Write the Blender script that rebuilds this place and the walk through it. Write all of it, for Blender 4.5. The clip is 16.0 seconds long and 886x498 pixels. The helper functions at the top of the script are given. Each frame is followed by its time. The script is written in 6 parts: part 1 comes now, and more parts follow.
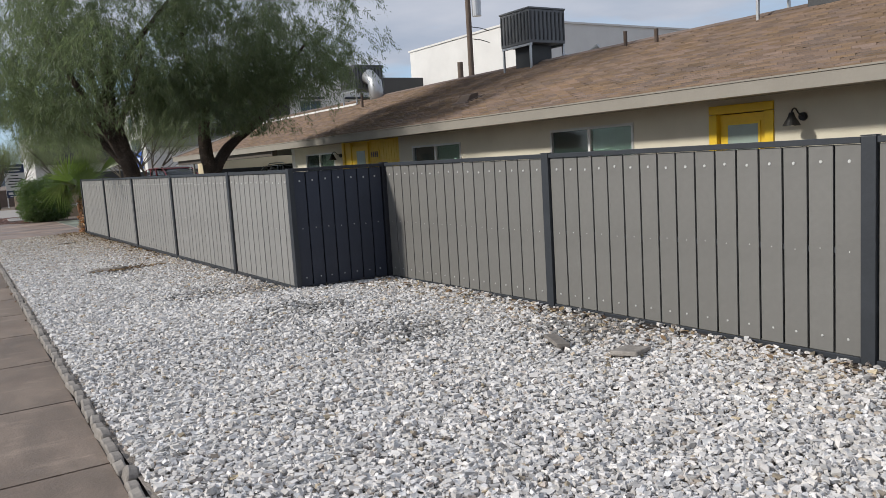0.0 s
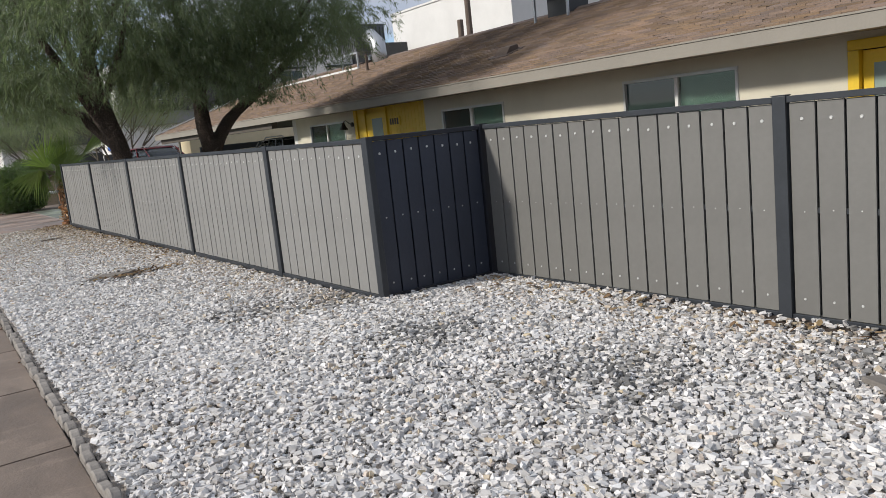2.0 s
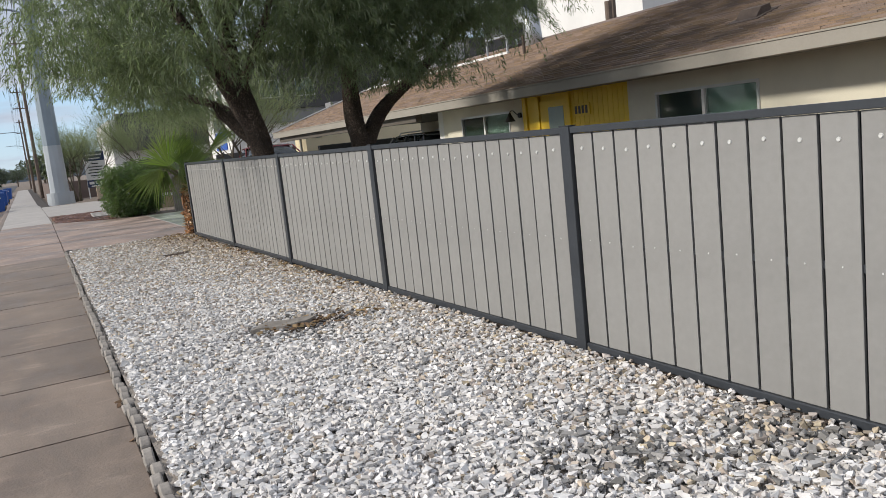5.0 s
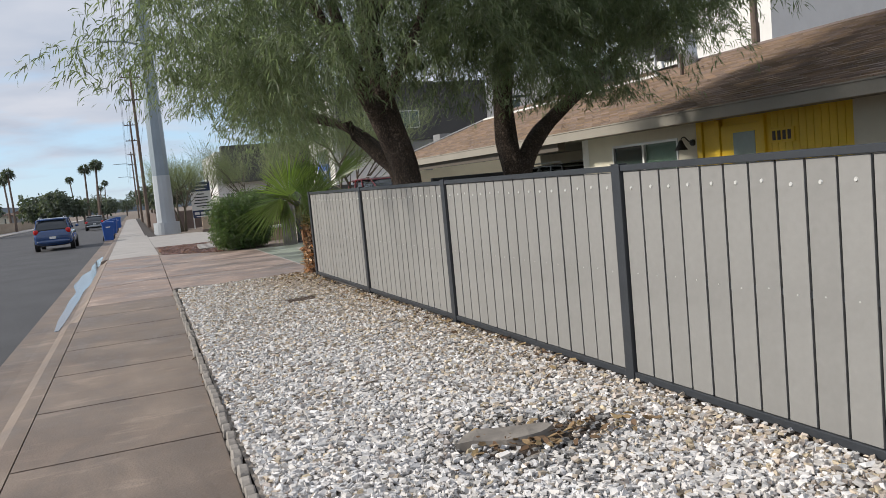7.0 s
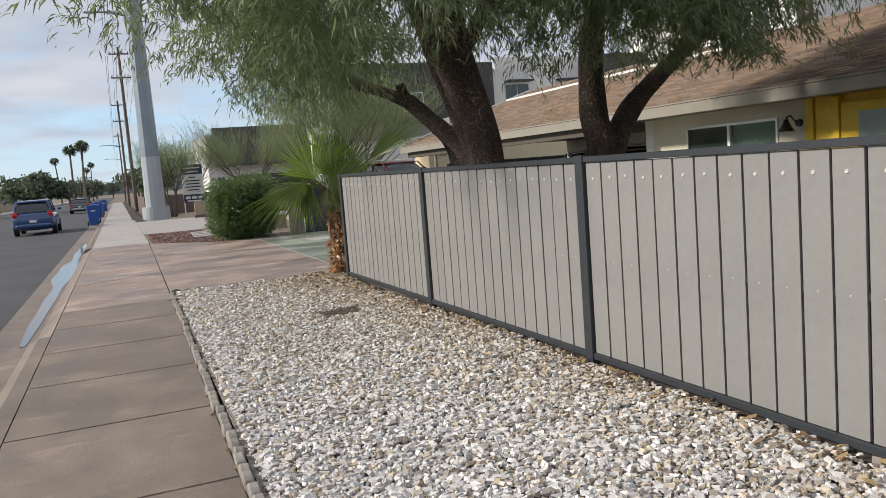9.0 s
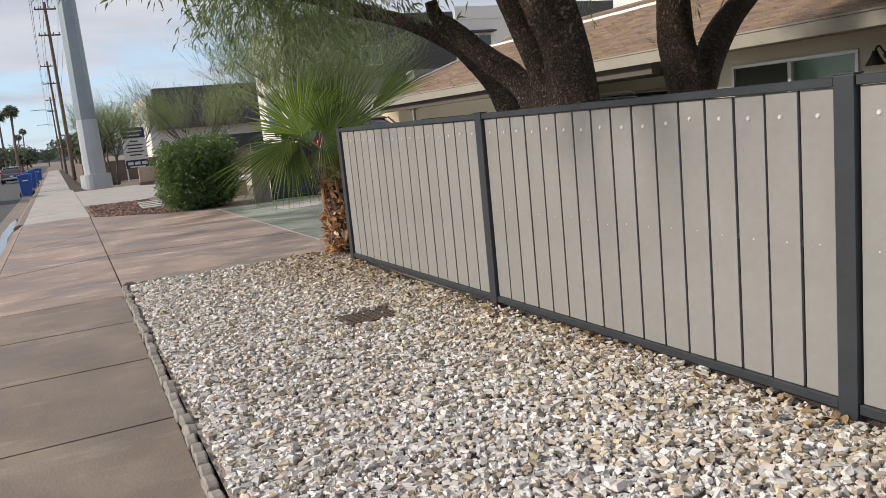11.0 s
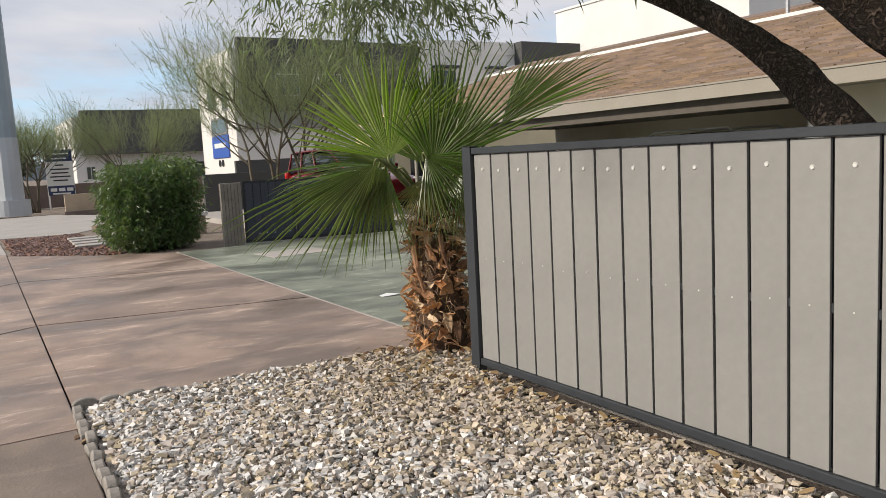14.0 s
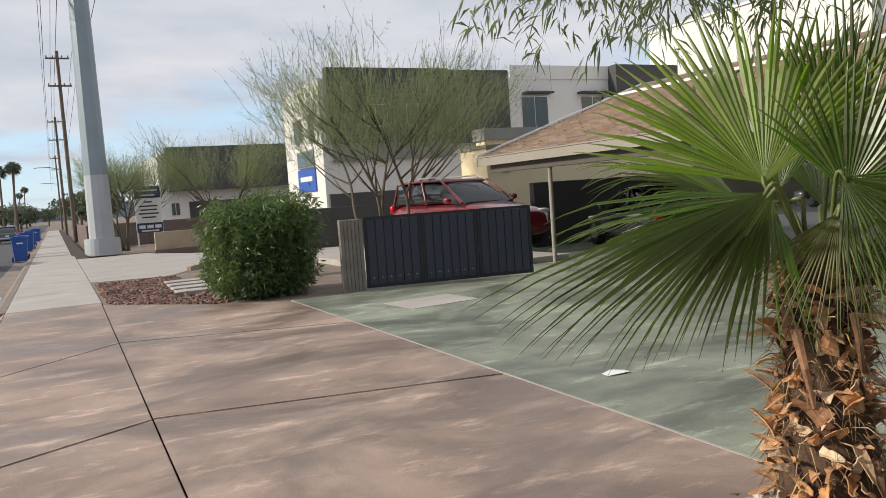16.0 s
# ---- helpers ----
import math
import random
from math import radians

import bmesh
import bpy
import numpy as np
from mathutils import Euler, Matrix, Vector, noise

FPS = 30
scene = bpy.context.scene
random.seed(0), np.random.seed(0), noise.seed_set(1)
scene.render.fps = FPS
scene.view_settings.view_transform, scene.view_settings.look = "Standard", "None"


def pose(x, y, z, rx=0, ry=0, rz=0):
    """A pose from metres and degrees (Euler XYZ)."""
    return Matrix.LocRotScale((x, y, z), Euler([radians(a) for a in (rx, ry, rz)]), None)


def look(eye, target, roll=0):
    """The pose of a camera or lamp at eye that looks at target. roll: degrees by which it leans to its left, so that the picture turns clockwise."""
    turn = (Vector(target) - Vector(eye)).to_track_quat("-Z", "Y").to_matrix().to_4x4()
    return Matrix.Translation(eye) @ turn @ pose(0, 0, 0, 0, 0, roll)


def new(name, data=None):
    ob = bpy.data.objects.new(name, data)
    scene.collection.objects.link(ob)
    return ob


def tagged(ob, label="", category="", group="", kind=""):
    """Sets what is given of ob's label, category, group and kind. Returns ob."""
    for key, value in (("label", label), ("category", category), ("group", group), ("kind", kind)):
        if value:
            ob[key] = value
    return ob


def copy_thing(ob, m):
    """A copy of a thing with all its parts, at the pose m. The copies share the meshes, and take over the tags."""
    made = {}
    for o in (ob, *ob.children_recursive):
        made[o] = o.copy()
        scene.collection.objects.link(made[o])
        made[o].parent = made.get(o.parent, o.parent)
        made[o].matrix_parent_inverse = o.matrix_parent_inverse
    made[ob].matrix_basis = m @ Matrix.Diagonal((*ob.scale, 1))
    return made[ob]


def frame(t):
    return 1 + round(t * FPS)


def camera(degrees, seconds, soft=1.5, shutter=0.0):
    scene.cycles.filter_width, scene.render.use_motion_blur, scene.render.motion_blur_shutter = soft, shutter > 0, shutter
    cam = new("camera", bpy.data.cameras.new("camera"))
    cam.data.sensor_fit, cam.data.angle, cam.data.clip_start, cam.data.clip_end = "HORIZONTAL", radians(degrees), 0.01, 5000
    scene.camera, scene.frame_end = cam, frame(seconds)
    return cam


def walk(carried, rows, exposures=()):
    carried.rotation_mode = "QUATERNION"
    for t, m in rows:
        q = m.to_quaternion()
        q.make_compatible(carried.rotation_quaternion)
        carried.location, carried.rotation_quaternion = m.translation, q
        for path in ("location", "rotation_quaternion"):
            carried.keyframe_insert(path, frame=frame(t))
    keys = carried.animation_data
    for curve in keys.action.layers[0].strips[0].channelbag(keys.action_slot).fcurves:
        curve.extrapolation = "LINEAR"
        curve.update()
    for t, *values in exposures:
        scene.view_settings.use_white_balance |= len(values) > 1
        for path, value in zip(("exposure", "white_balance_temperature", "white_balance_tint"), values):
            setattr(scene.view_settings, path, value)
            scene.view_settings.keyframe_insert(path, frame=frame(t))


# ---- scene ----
cam = camera(59.4, 16.0, soft=0.8)
METRES, EYE, TILT, LEAN, TURN = 21.1, 1.5, 0.0, 0.0, -32.7
ROWS = [
    (0.0, 0.0, 0.0, 0.0, -0.4, -6.62, 3.47),
    (0.5, -0.0173, 0.0276, 0.0003, -0.85, -6.55, 3.8),
    (1.0, -0.0326, 0.0555, -0.0001, -3.28, -8.15, 4.42),
    (1.5, -0.0466, 0.0837, 0.0016, -3.47, -8.62, 5.36),
    (2.0, -0.0629, 0.1098, 0.0016, -2.36, -9.1, 5.91),
    (2.5, -0.0762, 0.1399, 0.0015, -1.0, -9.55, 6.28),
    (3.0, -0.0926, 0.1668, 0.0009, 0.6, -9.9, 6.36),
    (3.5, -0.106, 0.1942, -0.0004, 1.33, -9.64, 6.49),
    (4.0, -0.1237, 0.2229, 0.0002, 2.68, -8.8, 6.37),
    (4.5, -0.139, 0.2495, -0.0001, 0.53, -9.5, 5.96),
    (5.0, -0.1569, 0.2778, 0.0011, 4.16, -8.31, 6.12),
    (7.5, -0.2399, 0.4063, -0.0002, 10.78, -4.92, 5.39),
    (8.0, -0.2568, 0.4316, -0.0009, 9.19, -6.05, 4.6),
    (8.5, -0.2758, 0.4596, 0.0006, 10.15, -5.58, 4.35),
    (11.0, -0.3537, 0.5887, -0.0005, 6.07, -9.27, 5.64),
    (11.5, -0.37, 0.614, -0.0002, 3.63, -8.49, 4.27),
    (12.0, -0.3879, 0.6424, 0.0015, 5.35, -5.56, 3.73),
    (12.5, -0.404, 0.6666, 0.001, 4.08, -5.54, 3.09),
    (13.0, -0.4207, 0.6946, 0.0002, 2.79, -5.94, 2.78),
    (13.5, -0.4379, 0.7196, 0.0007, 2.3, -6.01, 2.4),
    (14.0, -0.4531, 0.7454, -0.0009, 1.03, -6.67, 3.0),
    (14.5, -0.4716, 0.7722, 0.0006, 4.28, -6.82, 4.58),
    (15.0, -0.4882, 0.7963, 0.0003, 4.45, -6.28, 4.55),
    (15.5, -0.5048, 0.8256, 0.0015, 5.17, -5.08, 4.64),
    (16.0, -0.5224, 0.8496, 0.0022, 6.02, -4.09, 3.98),
]
walk(cam, [(t, pose(0, 0, EYE, TILT, LEAN, TURN) @ pose(METRES * x, METRES * y, METRES * z, 90 + pitch, roll, yaw)) for t, x, y, z, yaw, pitch, roll in ROWS],
     [(0.0, 0.27, 6150, 10), (2.5, 0.38, 6200, 10), (5.0, 0.5, 6250, 10), (8.5, 0.55, 6400, 10), (11.0, 0.6, 6600, 11), (14.5, 0.64, 6700, 11), (16.0, 0.66, 6700, 10)])

# ---- world, sun, exposure ----
SUN_ELEV, SUN_AZ = 29.0, 166.0   # azimuth of the sun in the plan, degrees anticlockwise from +x
world = bpy.data.worlds.new("sky")
scene.world = world
world.use_nodes = True
wn, wl = world.node_tree.nodes, world.node_tree.links
wn.clear()
w_out = wn.new("ShaderNodeOutputWorld")
w_bg = wn.new("ShaderNodeBackground")
w_sky = wn.new("ShaderNodeTexSky")
w_sky.sky_type = "NISHITA"
w_sky.sun_disc = False
w_sky.sun_elevation = radians(SUN_ELEV)
w_sky.sun_rotation = radians(90 - SUN_AZ)
w_sky.air_density, w_sky.dust_density, w_sky.ozone_density = 1.0, 0.3, 2.0
w_geo = wn.new("ShaderNodeTexCoord")
w_sep = wn.new("ShaderNodeSeparateXYZ")
wl.new(w_geo.outputs["Generated"], w_sep.inputs[0])
# cloud layer projected on a flat ceiling: direction / (height + offset)
w_add = wn.new("ShaderNodeMath"); w_add.operation = "ADD"; w_add.inputs[1].default_value = 0.12
wl.new(w_sep.outputs["Z"], w_add.inputs[0])
w_comb = wn.new("ShaderNodeCombineXYZ")
for k, ax in enumerate("XY"):
    d = wn.new("ShaderNodeMath"); d.operation = "DIVIDE"
    wl.new(w_sep.outputs[ax], d.inputs[0]); wl.new(w_add.outputs[0], d.inputs[1])
    wl.new(d.outputs[0], w_comb.inputs[k])
w_n1 = wn.new("ShaderNodeTexNoise")
w_n1.inputs["Scale"].default_value, w_n1.inputs["Detail"].default_value, w_n1.inputs["Roughness"].default_value = 0.9, 6, 0.55
wl.new(w_comb.outputs[0], w_n1.inputs["Vector"])
# cover: thick overhead, thinning to blue near the horizon
w_h = wn.new("ShaderNodeMapRange")
w_h.inputs["From Min"].default_value, w_h.inputs["From Max"].default_value = 0.0, 0.22
w_h.inputs["To Min"].default_value, w_h.inputs["To Max"].default_value = -0.12, 0.28
wl.new(w_sep.outputs["Z"], w_h.inputs["Value"])
w_c = wn.new("ShaderNodeMath"); w_c.operation = "ADD"
wl.new(w_n1.outputs["Fac"], w_c.inputs[0]); wl.new(w_h.outputs[0], w_c.inputs[1])
w_r = wn.new("ShaderNodeValToRGB")
w_r.color_ramp.elements[0].position, w_r.color_ramp.elements[1].position = 0.44, 0.64
wl.new(w_c.outputs[0], w_r.inputs[0])
w_n2 = wn.new("ShaderNodeTexNoise")
w_n2.inputs["Scale"].default_value, w_n2.inputs["Detail"].default_value = 1.7, 5
wl.new(w_comb.outputs[0], w_n2.inputs["Vector"])
w_cc = wn.new("ShaderNodeValToRGB")
w_cc.color_ramp.elements[0].position, w_cc.color_ramp.elements[0].color = 0.3, (3.3, 3.7, 4.4, 1)
w_cc.color_ramp.elements[1].position, w_cc.color_ramp.elements[1].color = 0.7, (4.75, 4.85, 5.25, 1)
wl.new(w_n2.outputs["Fac"], w_cc.inputs[0])
w_mix = wn.new("ShaderNodeMix"); w_mix.data_type = "RGBA"
wl.new(w_r.outputs["Color"], w_mix.inputs["Factor"])
w_hz = wn.new("ShaderNodeMix"); w_hz.data_type = "RGBA"
w_hz.inputs["Factor"].default_value = 0.65
w_hz.inputs["B"].default_value = (3.6, 5.0, 6.6, 1)
wl.new(w_sky.outputs[0], w_hz.inputs["A"])
wl.new(w_hz.outputs["Result"], w_mix.inputs["A"]); wl.new(w_cc.outputs["Color"], w_mix.inputs["B"])
wl.new(w_mix.outputs["Result"], w_bg.inputs["Color"])
w_bg.inputs["Strength"].default_value = 0.10
wl.new(w_bg.outputs[0], w_out.inputs[0])

sun = new("sun", bpy.data.lights.new("sun", "SUN"))
sun.data.energy, sun.data.angle, sun.data.color = 2.8, radians(5.0), (1.0, 0.92, 0.80)
sun_to = Vector((math.cos(radians(SUN_AZ)) * math.cos(radians(SUN_ELEV)), math.sin(radians(SUN_AZ)) * math.cos(radians(SUN_ELEV)), math.sin(radians(SUN_ELEV))))
sun.matrix_world = look(sun_to * 60, (0, 0, 0))

# ---- materials ----
def mat(name, base, rough=0.7, metal=0.0, var=0.25, scale=3.0, grain=40.0, bump=0.3, second=None, dist=0.01, spec=0.5, rvar=0.0, random_v=0.0):
    """A surface with colour variation at two scales, grain relief and, if asked, a change from piece to piece."""
    m = bpy.data.materials.new(name)
    m.use_nodes = True
    n, l = m.node_tree.nodes, m.node_tree.links
    b = n["Principled BSDF"]
    tc = n.new("ShaderNodeTexCoord")
    big, small = n.new("ShaderNodeTexNoise"), n.new("ShaderNodeTexNoise")
    big.inputs["Scale"].default_value, big.inputs["Detail"].default_value, big.inputs["Roughness"].default_value = scale, 6, 0.6
    small.inputs["Scale"].default_value, small.inputs["Detail"].default_value = grain, 4
    for t in (big, small):
        l.new(tc.outputs["Object"], t.inputs["Vector"])
    c2 = second or tuple(c * (1 - var) for c in base)
    ramp = n.new("ShaderNodeValToRGB")
    ramp.color_ramp.elements[0].position, ramp.color_ramp.elements[1].position = 0.32, 0.68
    ramp.color_ramp.elements[0].color, ramp.color_ramp.elements[1].color = (*c2, 1), (*base, 1)
    l.new(big.outputs["Fac"], ramp.inputs[0])
    mr = n.new("ShaderNodeMapRange")
    mr.inputs["To Min"].default_value, mr.inputs["To Max"].default_value = 1 - var * 0.7, 1 + var * 0.5
    l.new(small.outputs["Fac"], mr.inputs["Value"])
    value = mr.outputs[0]
    if random_v:
        oi = n.new("ShaderNodeObjectInfo")
        rr = n.new("ShaderNodeMapRange")
        rr.inputs["To Min"].default_value, rr.inputs["To Max"].default_value = 1 - random_v, 1 + random_v
        l.new(oi.outputs["Random"], rr.inputs["Value"])
        mm = n.new("ShaderNodeMath"); mm.operation = "MULTIPLY"
        l.new(value, mm.inputs[0]); l.new(rr.outputs[0], mm.inputs[1])
        value = mm.outputs[0]
    hsv = n.new("ShaderNodeHueSaturation")
    l.new(ramp.outputs["Color"], hsv.inputs["Color"]); l.new(value, hsv.inputs["Value"])
    l.new(hsv.outputs["Color"], b.inputs["Base Color"])
    b.inputs["Metallic"].default_value = metal
    b.inputs["Specular IOR Level"].default_value = spec
    b.inputs["Roughness"].default_value = rough
    if rvar:
        r2 = n.new("ShaderNodeMapRange")
        r2.inputs["From Min"].default_value, r2.inputs["From Max"].default_value = 0.35, 0.65
        r2.inputs["To Min"].default_value, r2.inputs["To Max"].default_value = rough - rvar, rough + rvar
        l.new(big.outputs["Fac"], r2.inputs["Value"]); l.new(r2.outputs[0], b.inputs["Roughness"])
    if bump:
        bp = n.new("ShaderNodeBump")
        bp.inputs["Strength"].default_value, bp.inputs["Distance"].default_value = bump, dist
        l.new(small.outputs["Fac"], bp.inputs["Height"]); l.new(bp.outputs[0], b.inputs["Normal"])
    return m


def islands(m, lo, hi, hue=0.02, sat=0.2):
    """Vary colour from loose piece to loose piece within one mesh."""
    n, l = m.node_tree.nodes, m.node_tree.links
    b = n["Principled BSDF"]
    src = b.inputs["Base Color"].links[0].from_socket
    g = n.new("ShaderNodeNewGeometry")
    r = n.new("ShaderNodeMapRange")
    r.inputs["To Min"].default_value, r.inputs["To Max"].default_value = lo, hi
    l.new(g.outputs["Random Per Island"], r.inputs["Value"])
    frac = n.new("ShaderNodeMath"); frac.operation = "MULTIPLY"; frac.inputs[1].default_value = 37.7
    fr = n.new("ShaderNodeMath"); fr.operation = "FRACT"
    l.new(g.outputs["Random Per Island"], frac.inputs[0]); l.new(frac.outputs[0], fr.inputs[0])
    r2 = n.new("ShaderNodeMapRange")
    r2.inputs["To Min"].default_value, r2.inputs["To Max"].default_value = 0.5 - hue, 0.5 + hue
    l.new(fr.outputs[0], r2.inputs["Value"])
    r3 = n.new("ShaderNodeMapRange")
    r3.inputs["To Min"].default_value, r3.inputs["To Max"].default_value = 1 - sat, 1 + sat
    l.new(fr.outputs[0], r3.inputs["Value"])
    h = n.new("ShaderNodeHueSaturation")
    l.new(src, h.inputs["Color"]); l.new(r.outputs[0], h.inputs["Value"]); l.new(r2.outputs[0], h.inputs["Hue"]); l.new(r3.outputs[0], h.inputs["Saturation"])
    l.new(h.outputs["Color"], b.inputs["Base Color"])
    return m


def leafy(m, amount=0.35, tint=(0.25, 0.4, 0.05)):
    """Let light through thin leaves."""
    n, l = m.node_tree.nodes, m.node_tree.links
    b = n["Principled BSDF"]
    out = n["Material Output"]
    tr = n.new("ShaderNodeBsdfTranslucent")
    tr.inputs["Color"].default_value = (*tint, 1)
    mx = n.new("ShaderNodeMixShader")
    mx.inputs[0].default_value = amount
    l.new(b.outputs[0], mx.inputs[1]); l.new(tr.outputs[0], mx.inputs[2]); l.new(mx.outputs[0], out.inputs["Surface"])
    return m


def glass(name, tint=(0.02, 0.03, 0.03), rough=0.05):
    m = bpy.data.materials.new(name)
    m.use_nodes = True
    b = m.node_tree.nodes["Principled BSDF"]
    b.inputs["Base Color"].default_value = (*tint, 1)
    b.inputs["Roughness"].default_value = rough
    b.inputs["Specular IOR Level"].default_value = 0.8
    return m


def clear_glass(name, tint=(0.75, 0.85, 0.80)):
    m = glass(name, tint, 0.02)
    m.node_tree.nodes["Principled BSDF"].inputs["Transmission Weight"].default_value = 1.0
    m.node_tree.nodes["Principled BSDF"].inputs["IOR"].default_value = 1.3
    return m


def streaked(m, amount, stretch=(0.75, 1.15, 1.0), scale=0.75, rough_to=0.3):
    """Long damp and worn streaks across a slab, in colour and gloss."""
    n, l = m.node_tree.nodes, m.node_tree.links
    b = n["Principled BSDF"]
    src = b.inputs["Base Color"].links[0].from_socket
    tc, mp, no = n.new("ShaderNodeTexCoord"), n.new("ShaderNodeMapping"), n.new("ShaderNodeTexNoise")
    mp.inputs["Scale"].default_value = stretch
    no.inputs["Scale"].default_value, no.inputs["Detail"].default_value, no.inputs["Roughness"].default_value, no.inputs["Distortion"].default_value = scale, 12, 0.70, 0.5
    l.new(tc.outputs["Object"], mp.inputs["Vector"]); l.new(mp.outputs[0], no.inputs["Vector"])
    r = n.new("ShaderNodeMapRange")
    r.inputs["From Min"].default_value, r.inputs["From Max"].default_value = 0.42, 0.60
    r.inputs["To Min"].default_value, r.inputs["To Max"].default_value = 1 - amount, 1 + amount
    l.new(no.outputs["Fac"], r.inputs["Value"])
    # pale scuffs: short thin marks
    mp2, no2, r3 = n.new("ShaderNodeMapping"), n.new("ShaderNodeTexNoise"), n.new("ShaderNodeMapRange")
    mp2.inputs["Scale"].default_value = (1.4, 4.0, 1.0)
    no2.inputs["Scale"].default_value, no2.inputs["Detail"].default_value, no2.inputs["Roughness"].default_value = 1.1, 9, 0.7
    l.new(tc.outputs["Object"], mp2.inputs["Vector"]); l.new(mp2.outputs[0], no2.inputs["Vector"])
    r3.inputs["From Min"].default_value, r3.inputs["From Max"].default_value = 0.55, 0.63
    r3.inputs["To Min"].default_value, r3.inputs["To Max"].default_value = 1.0, 1 + 1.7 * amount
    l.new(no2.outputs["Fac"], r3.inputs["Value"])
    mu = n.new("ShaderNodeMath"); mu.operation = "MULTIPLY"
    l.new(r.outputs[0], mu.inputs[0]); l.new(r3.outputs[0], mu.inputs[1])
    h = n.new("ShaderNodeHueSaturation")
    l.new(src, h.inputs["Color"]); l.new(mu.outputs[0], h.inputs["Value"]); l.new(h.outputs["Color"], b.inputs["Base Color"])
    r2 = n.new("ShaderNodeMapRange")
    r2.inputs["From Min"].default_value, r2.inputs["From Max"].default_value = 0.36, 0.62
    r2.inputs["To Min"].default_value, r2.inputs["To Max"].default_value = rough_to, 0.75
    l.new(no.outputs["Fac"], r2.inputs["Value"]); l.new(r2.outputs[0], b.inputs["Roughness"])
    return m


def furrowed(m):
    """Deep upright furrows, in relief and colour."""
    n, l = m.node_tree.nodes, m.node_tree.links
    b = n["Principled BSDF"]
    src = b.inputs["Base Color"].links[0].from_socket
    tc, mp, vo, no = n.new("ShaderNodeTexCoord"), n.new("ShaderNodeMapping"), n.new("ShaderNodeTexVoronoi"), n.new("ShaderNodeTexNoise")
    mp.inputs["Scale"].default_value = (1.0, 1.0, 0.34)
    vo.feature = "DISTANCE_TO_EDGE"
    vo.inputs["Scale"].default_value = 30
    no.inputs["Scale"].default_value, no.inputs["Detail"].default_value = 9, 5
    mx = n.new("ShaderNodeMix"); mx.data_type = "VECTOR"; mx.inputs["Factor"].default_value = 0.26
    l.new(tc.outputs["Object"], mp.inputs["Vector"]); l.new(tc.outputs["Object"], no.inputs["Vector"])
    l.new(mp.outputs[0], mx.inputs["A"]); l.new(no.outputs["Color"], mx.inputs["B"]); l.new(mx.outputs["Result"], vo.inputs["Vector"])
    r = n.new("ShaderNodeMapRange")
    r.inputs["From Max"].default_value = 0.34
    r.inputs["To Min"].default_value, r.inputs["To Max"].default_value = 0.35, 1.55
    l.new(vo.outputs["Distance"], r.inputs["Value"])
    h = n.new("ShaderNodeHueSaturation")
    l.new(src, h.inputs["Color"]); l.new(r.outputs[0], h.inputs["Value"]); l.new(h.outputs["Color"], b.inputs["Base Color"])
    bp = n.new("ShaderNodeBump")
    bp.inputs["Strength"].default_value, bp.inputs["Distance"].default_value = 0.9, 0.05
    l.new(r.outputs[0], bp.inputs["Height"]); l.new(bp.outputs[0], b.inputs["Normal"])
    return m


def by_object(m, stops):
    """Colour picked at random for each piece from a few tones, under the grain that the material has."""
    n, l = m.node_tree.nodes, m.node_tree.links
    b = n["Principled BSDF"]
    hsv = b.inputs["Base Color"].links[0].from_node
    oi, ramp = n.new("ShaderNodeObjectInfo"), n.new("ShaderNodeValToRGB")
    e = ramp.color_ramp.elements
    while len(e) < len(stops):
        e.new(0.5)
    for k, c in enumerate(stops):
        e[k].position, e[k].color = k / (len(stops) - 1), (*c, 1)
    l.new(oi.outputs["Random"], ramp.inputs[0]); l.new(ramp.outputs["Color"], hsv.inputs["Color"])
    return m


M_CONC = mat("sidewalk concrete", (0.235, 0.185, 0.148), 0.66, var=0.25, scale=1.3, grain=60, bump=0.25, second=(0.17, 0.13, 0.104), rvar=0.15, random_v=0.06)
M_CONC = streaked(M_CONC, 0.16, (1.4, 0.7, 1.0), 1.3, 0.5)
M_CONC_PALE = mat("pale concrete", (0.42, 0.39, 0.36), 0.7, var=0.2, scale=1.1, grain=50, bump=0.25, random_v=0.05)
M_DRIVE = streaked(mat("driveway concrete", (0.305, 0.232, 0.190), 0.5, var=0.2, scale=0.9, grain=55, bump=0.2, second=(0.215, 0.155, 0.124), random_v=0.05), 0.32)
M_GREEN = streaked(mat("green painted concrete", (0.205, 0.225, 0.175), 0.4, var=0.2, scale=0.8, grain=35, bump=0.2, second=(0.155, 0.172, 0.135)), 0.36)
M_JOINT = mat("joint filler", (0.05, 0.04, 0.035), 0.9, grain=80)
M_ASPHALT = mat("asphalt", (0.075, 0.075, 0.08), 0.8, var=0.3, scale=0.6, grain=120, bump=0.5)
M_SOIL = mat("desert soil", (0.24, 0.19, 0.15), 0.95, var=0.4, scale=1.5, grain=30, bump=0.8, dist=0.02)
M_STONE = islands(mat("white gravel", (0.73, 0.705, 0.69), 0.75, var=0.2, scale=25, grain=120, bump=0.3, dist=0.003), 0.68, 1.20, 0.03, 0.9)
M_BEDSOIL = mat("pale dusty soil", (0.36, 0.32, 0.28), 0.95, var=0.4, scale=3, grain=60, bump=0.8, dist=0.02)
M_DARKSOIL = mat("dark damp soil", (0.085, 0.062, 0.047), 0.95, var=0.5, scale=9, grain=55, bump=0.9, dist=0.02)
M_STONE_TAN = islands(mat("stained tan gravel", (0.60, 0.51, 0.42), 0.8, var=0.25, scale=25, grain=120, bump=0.3, dist=0.003), 0.5, 1.2, 0.02, 0.4)
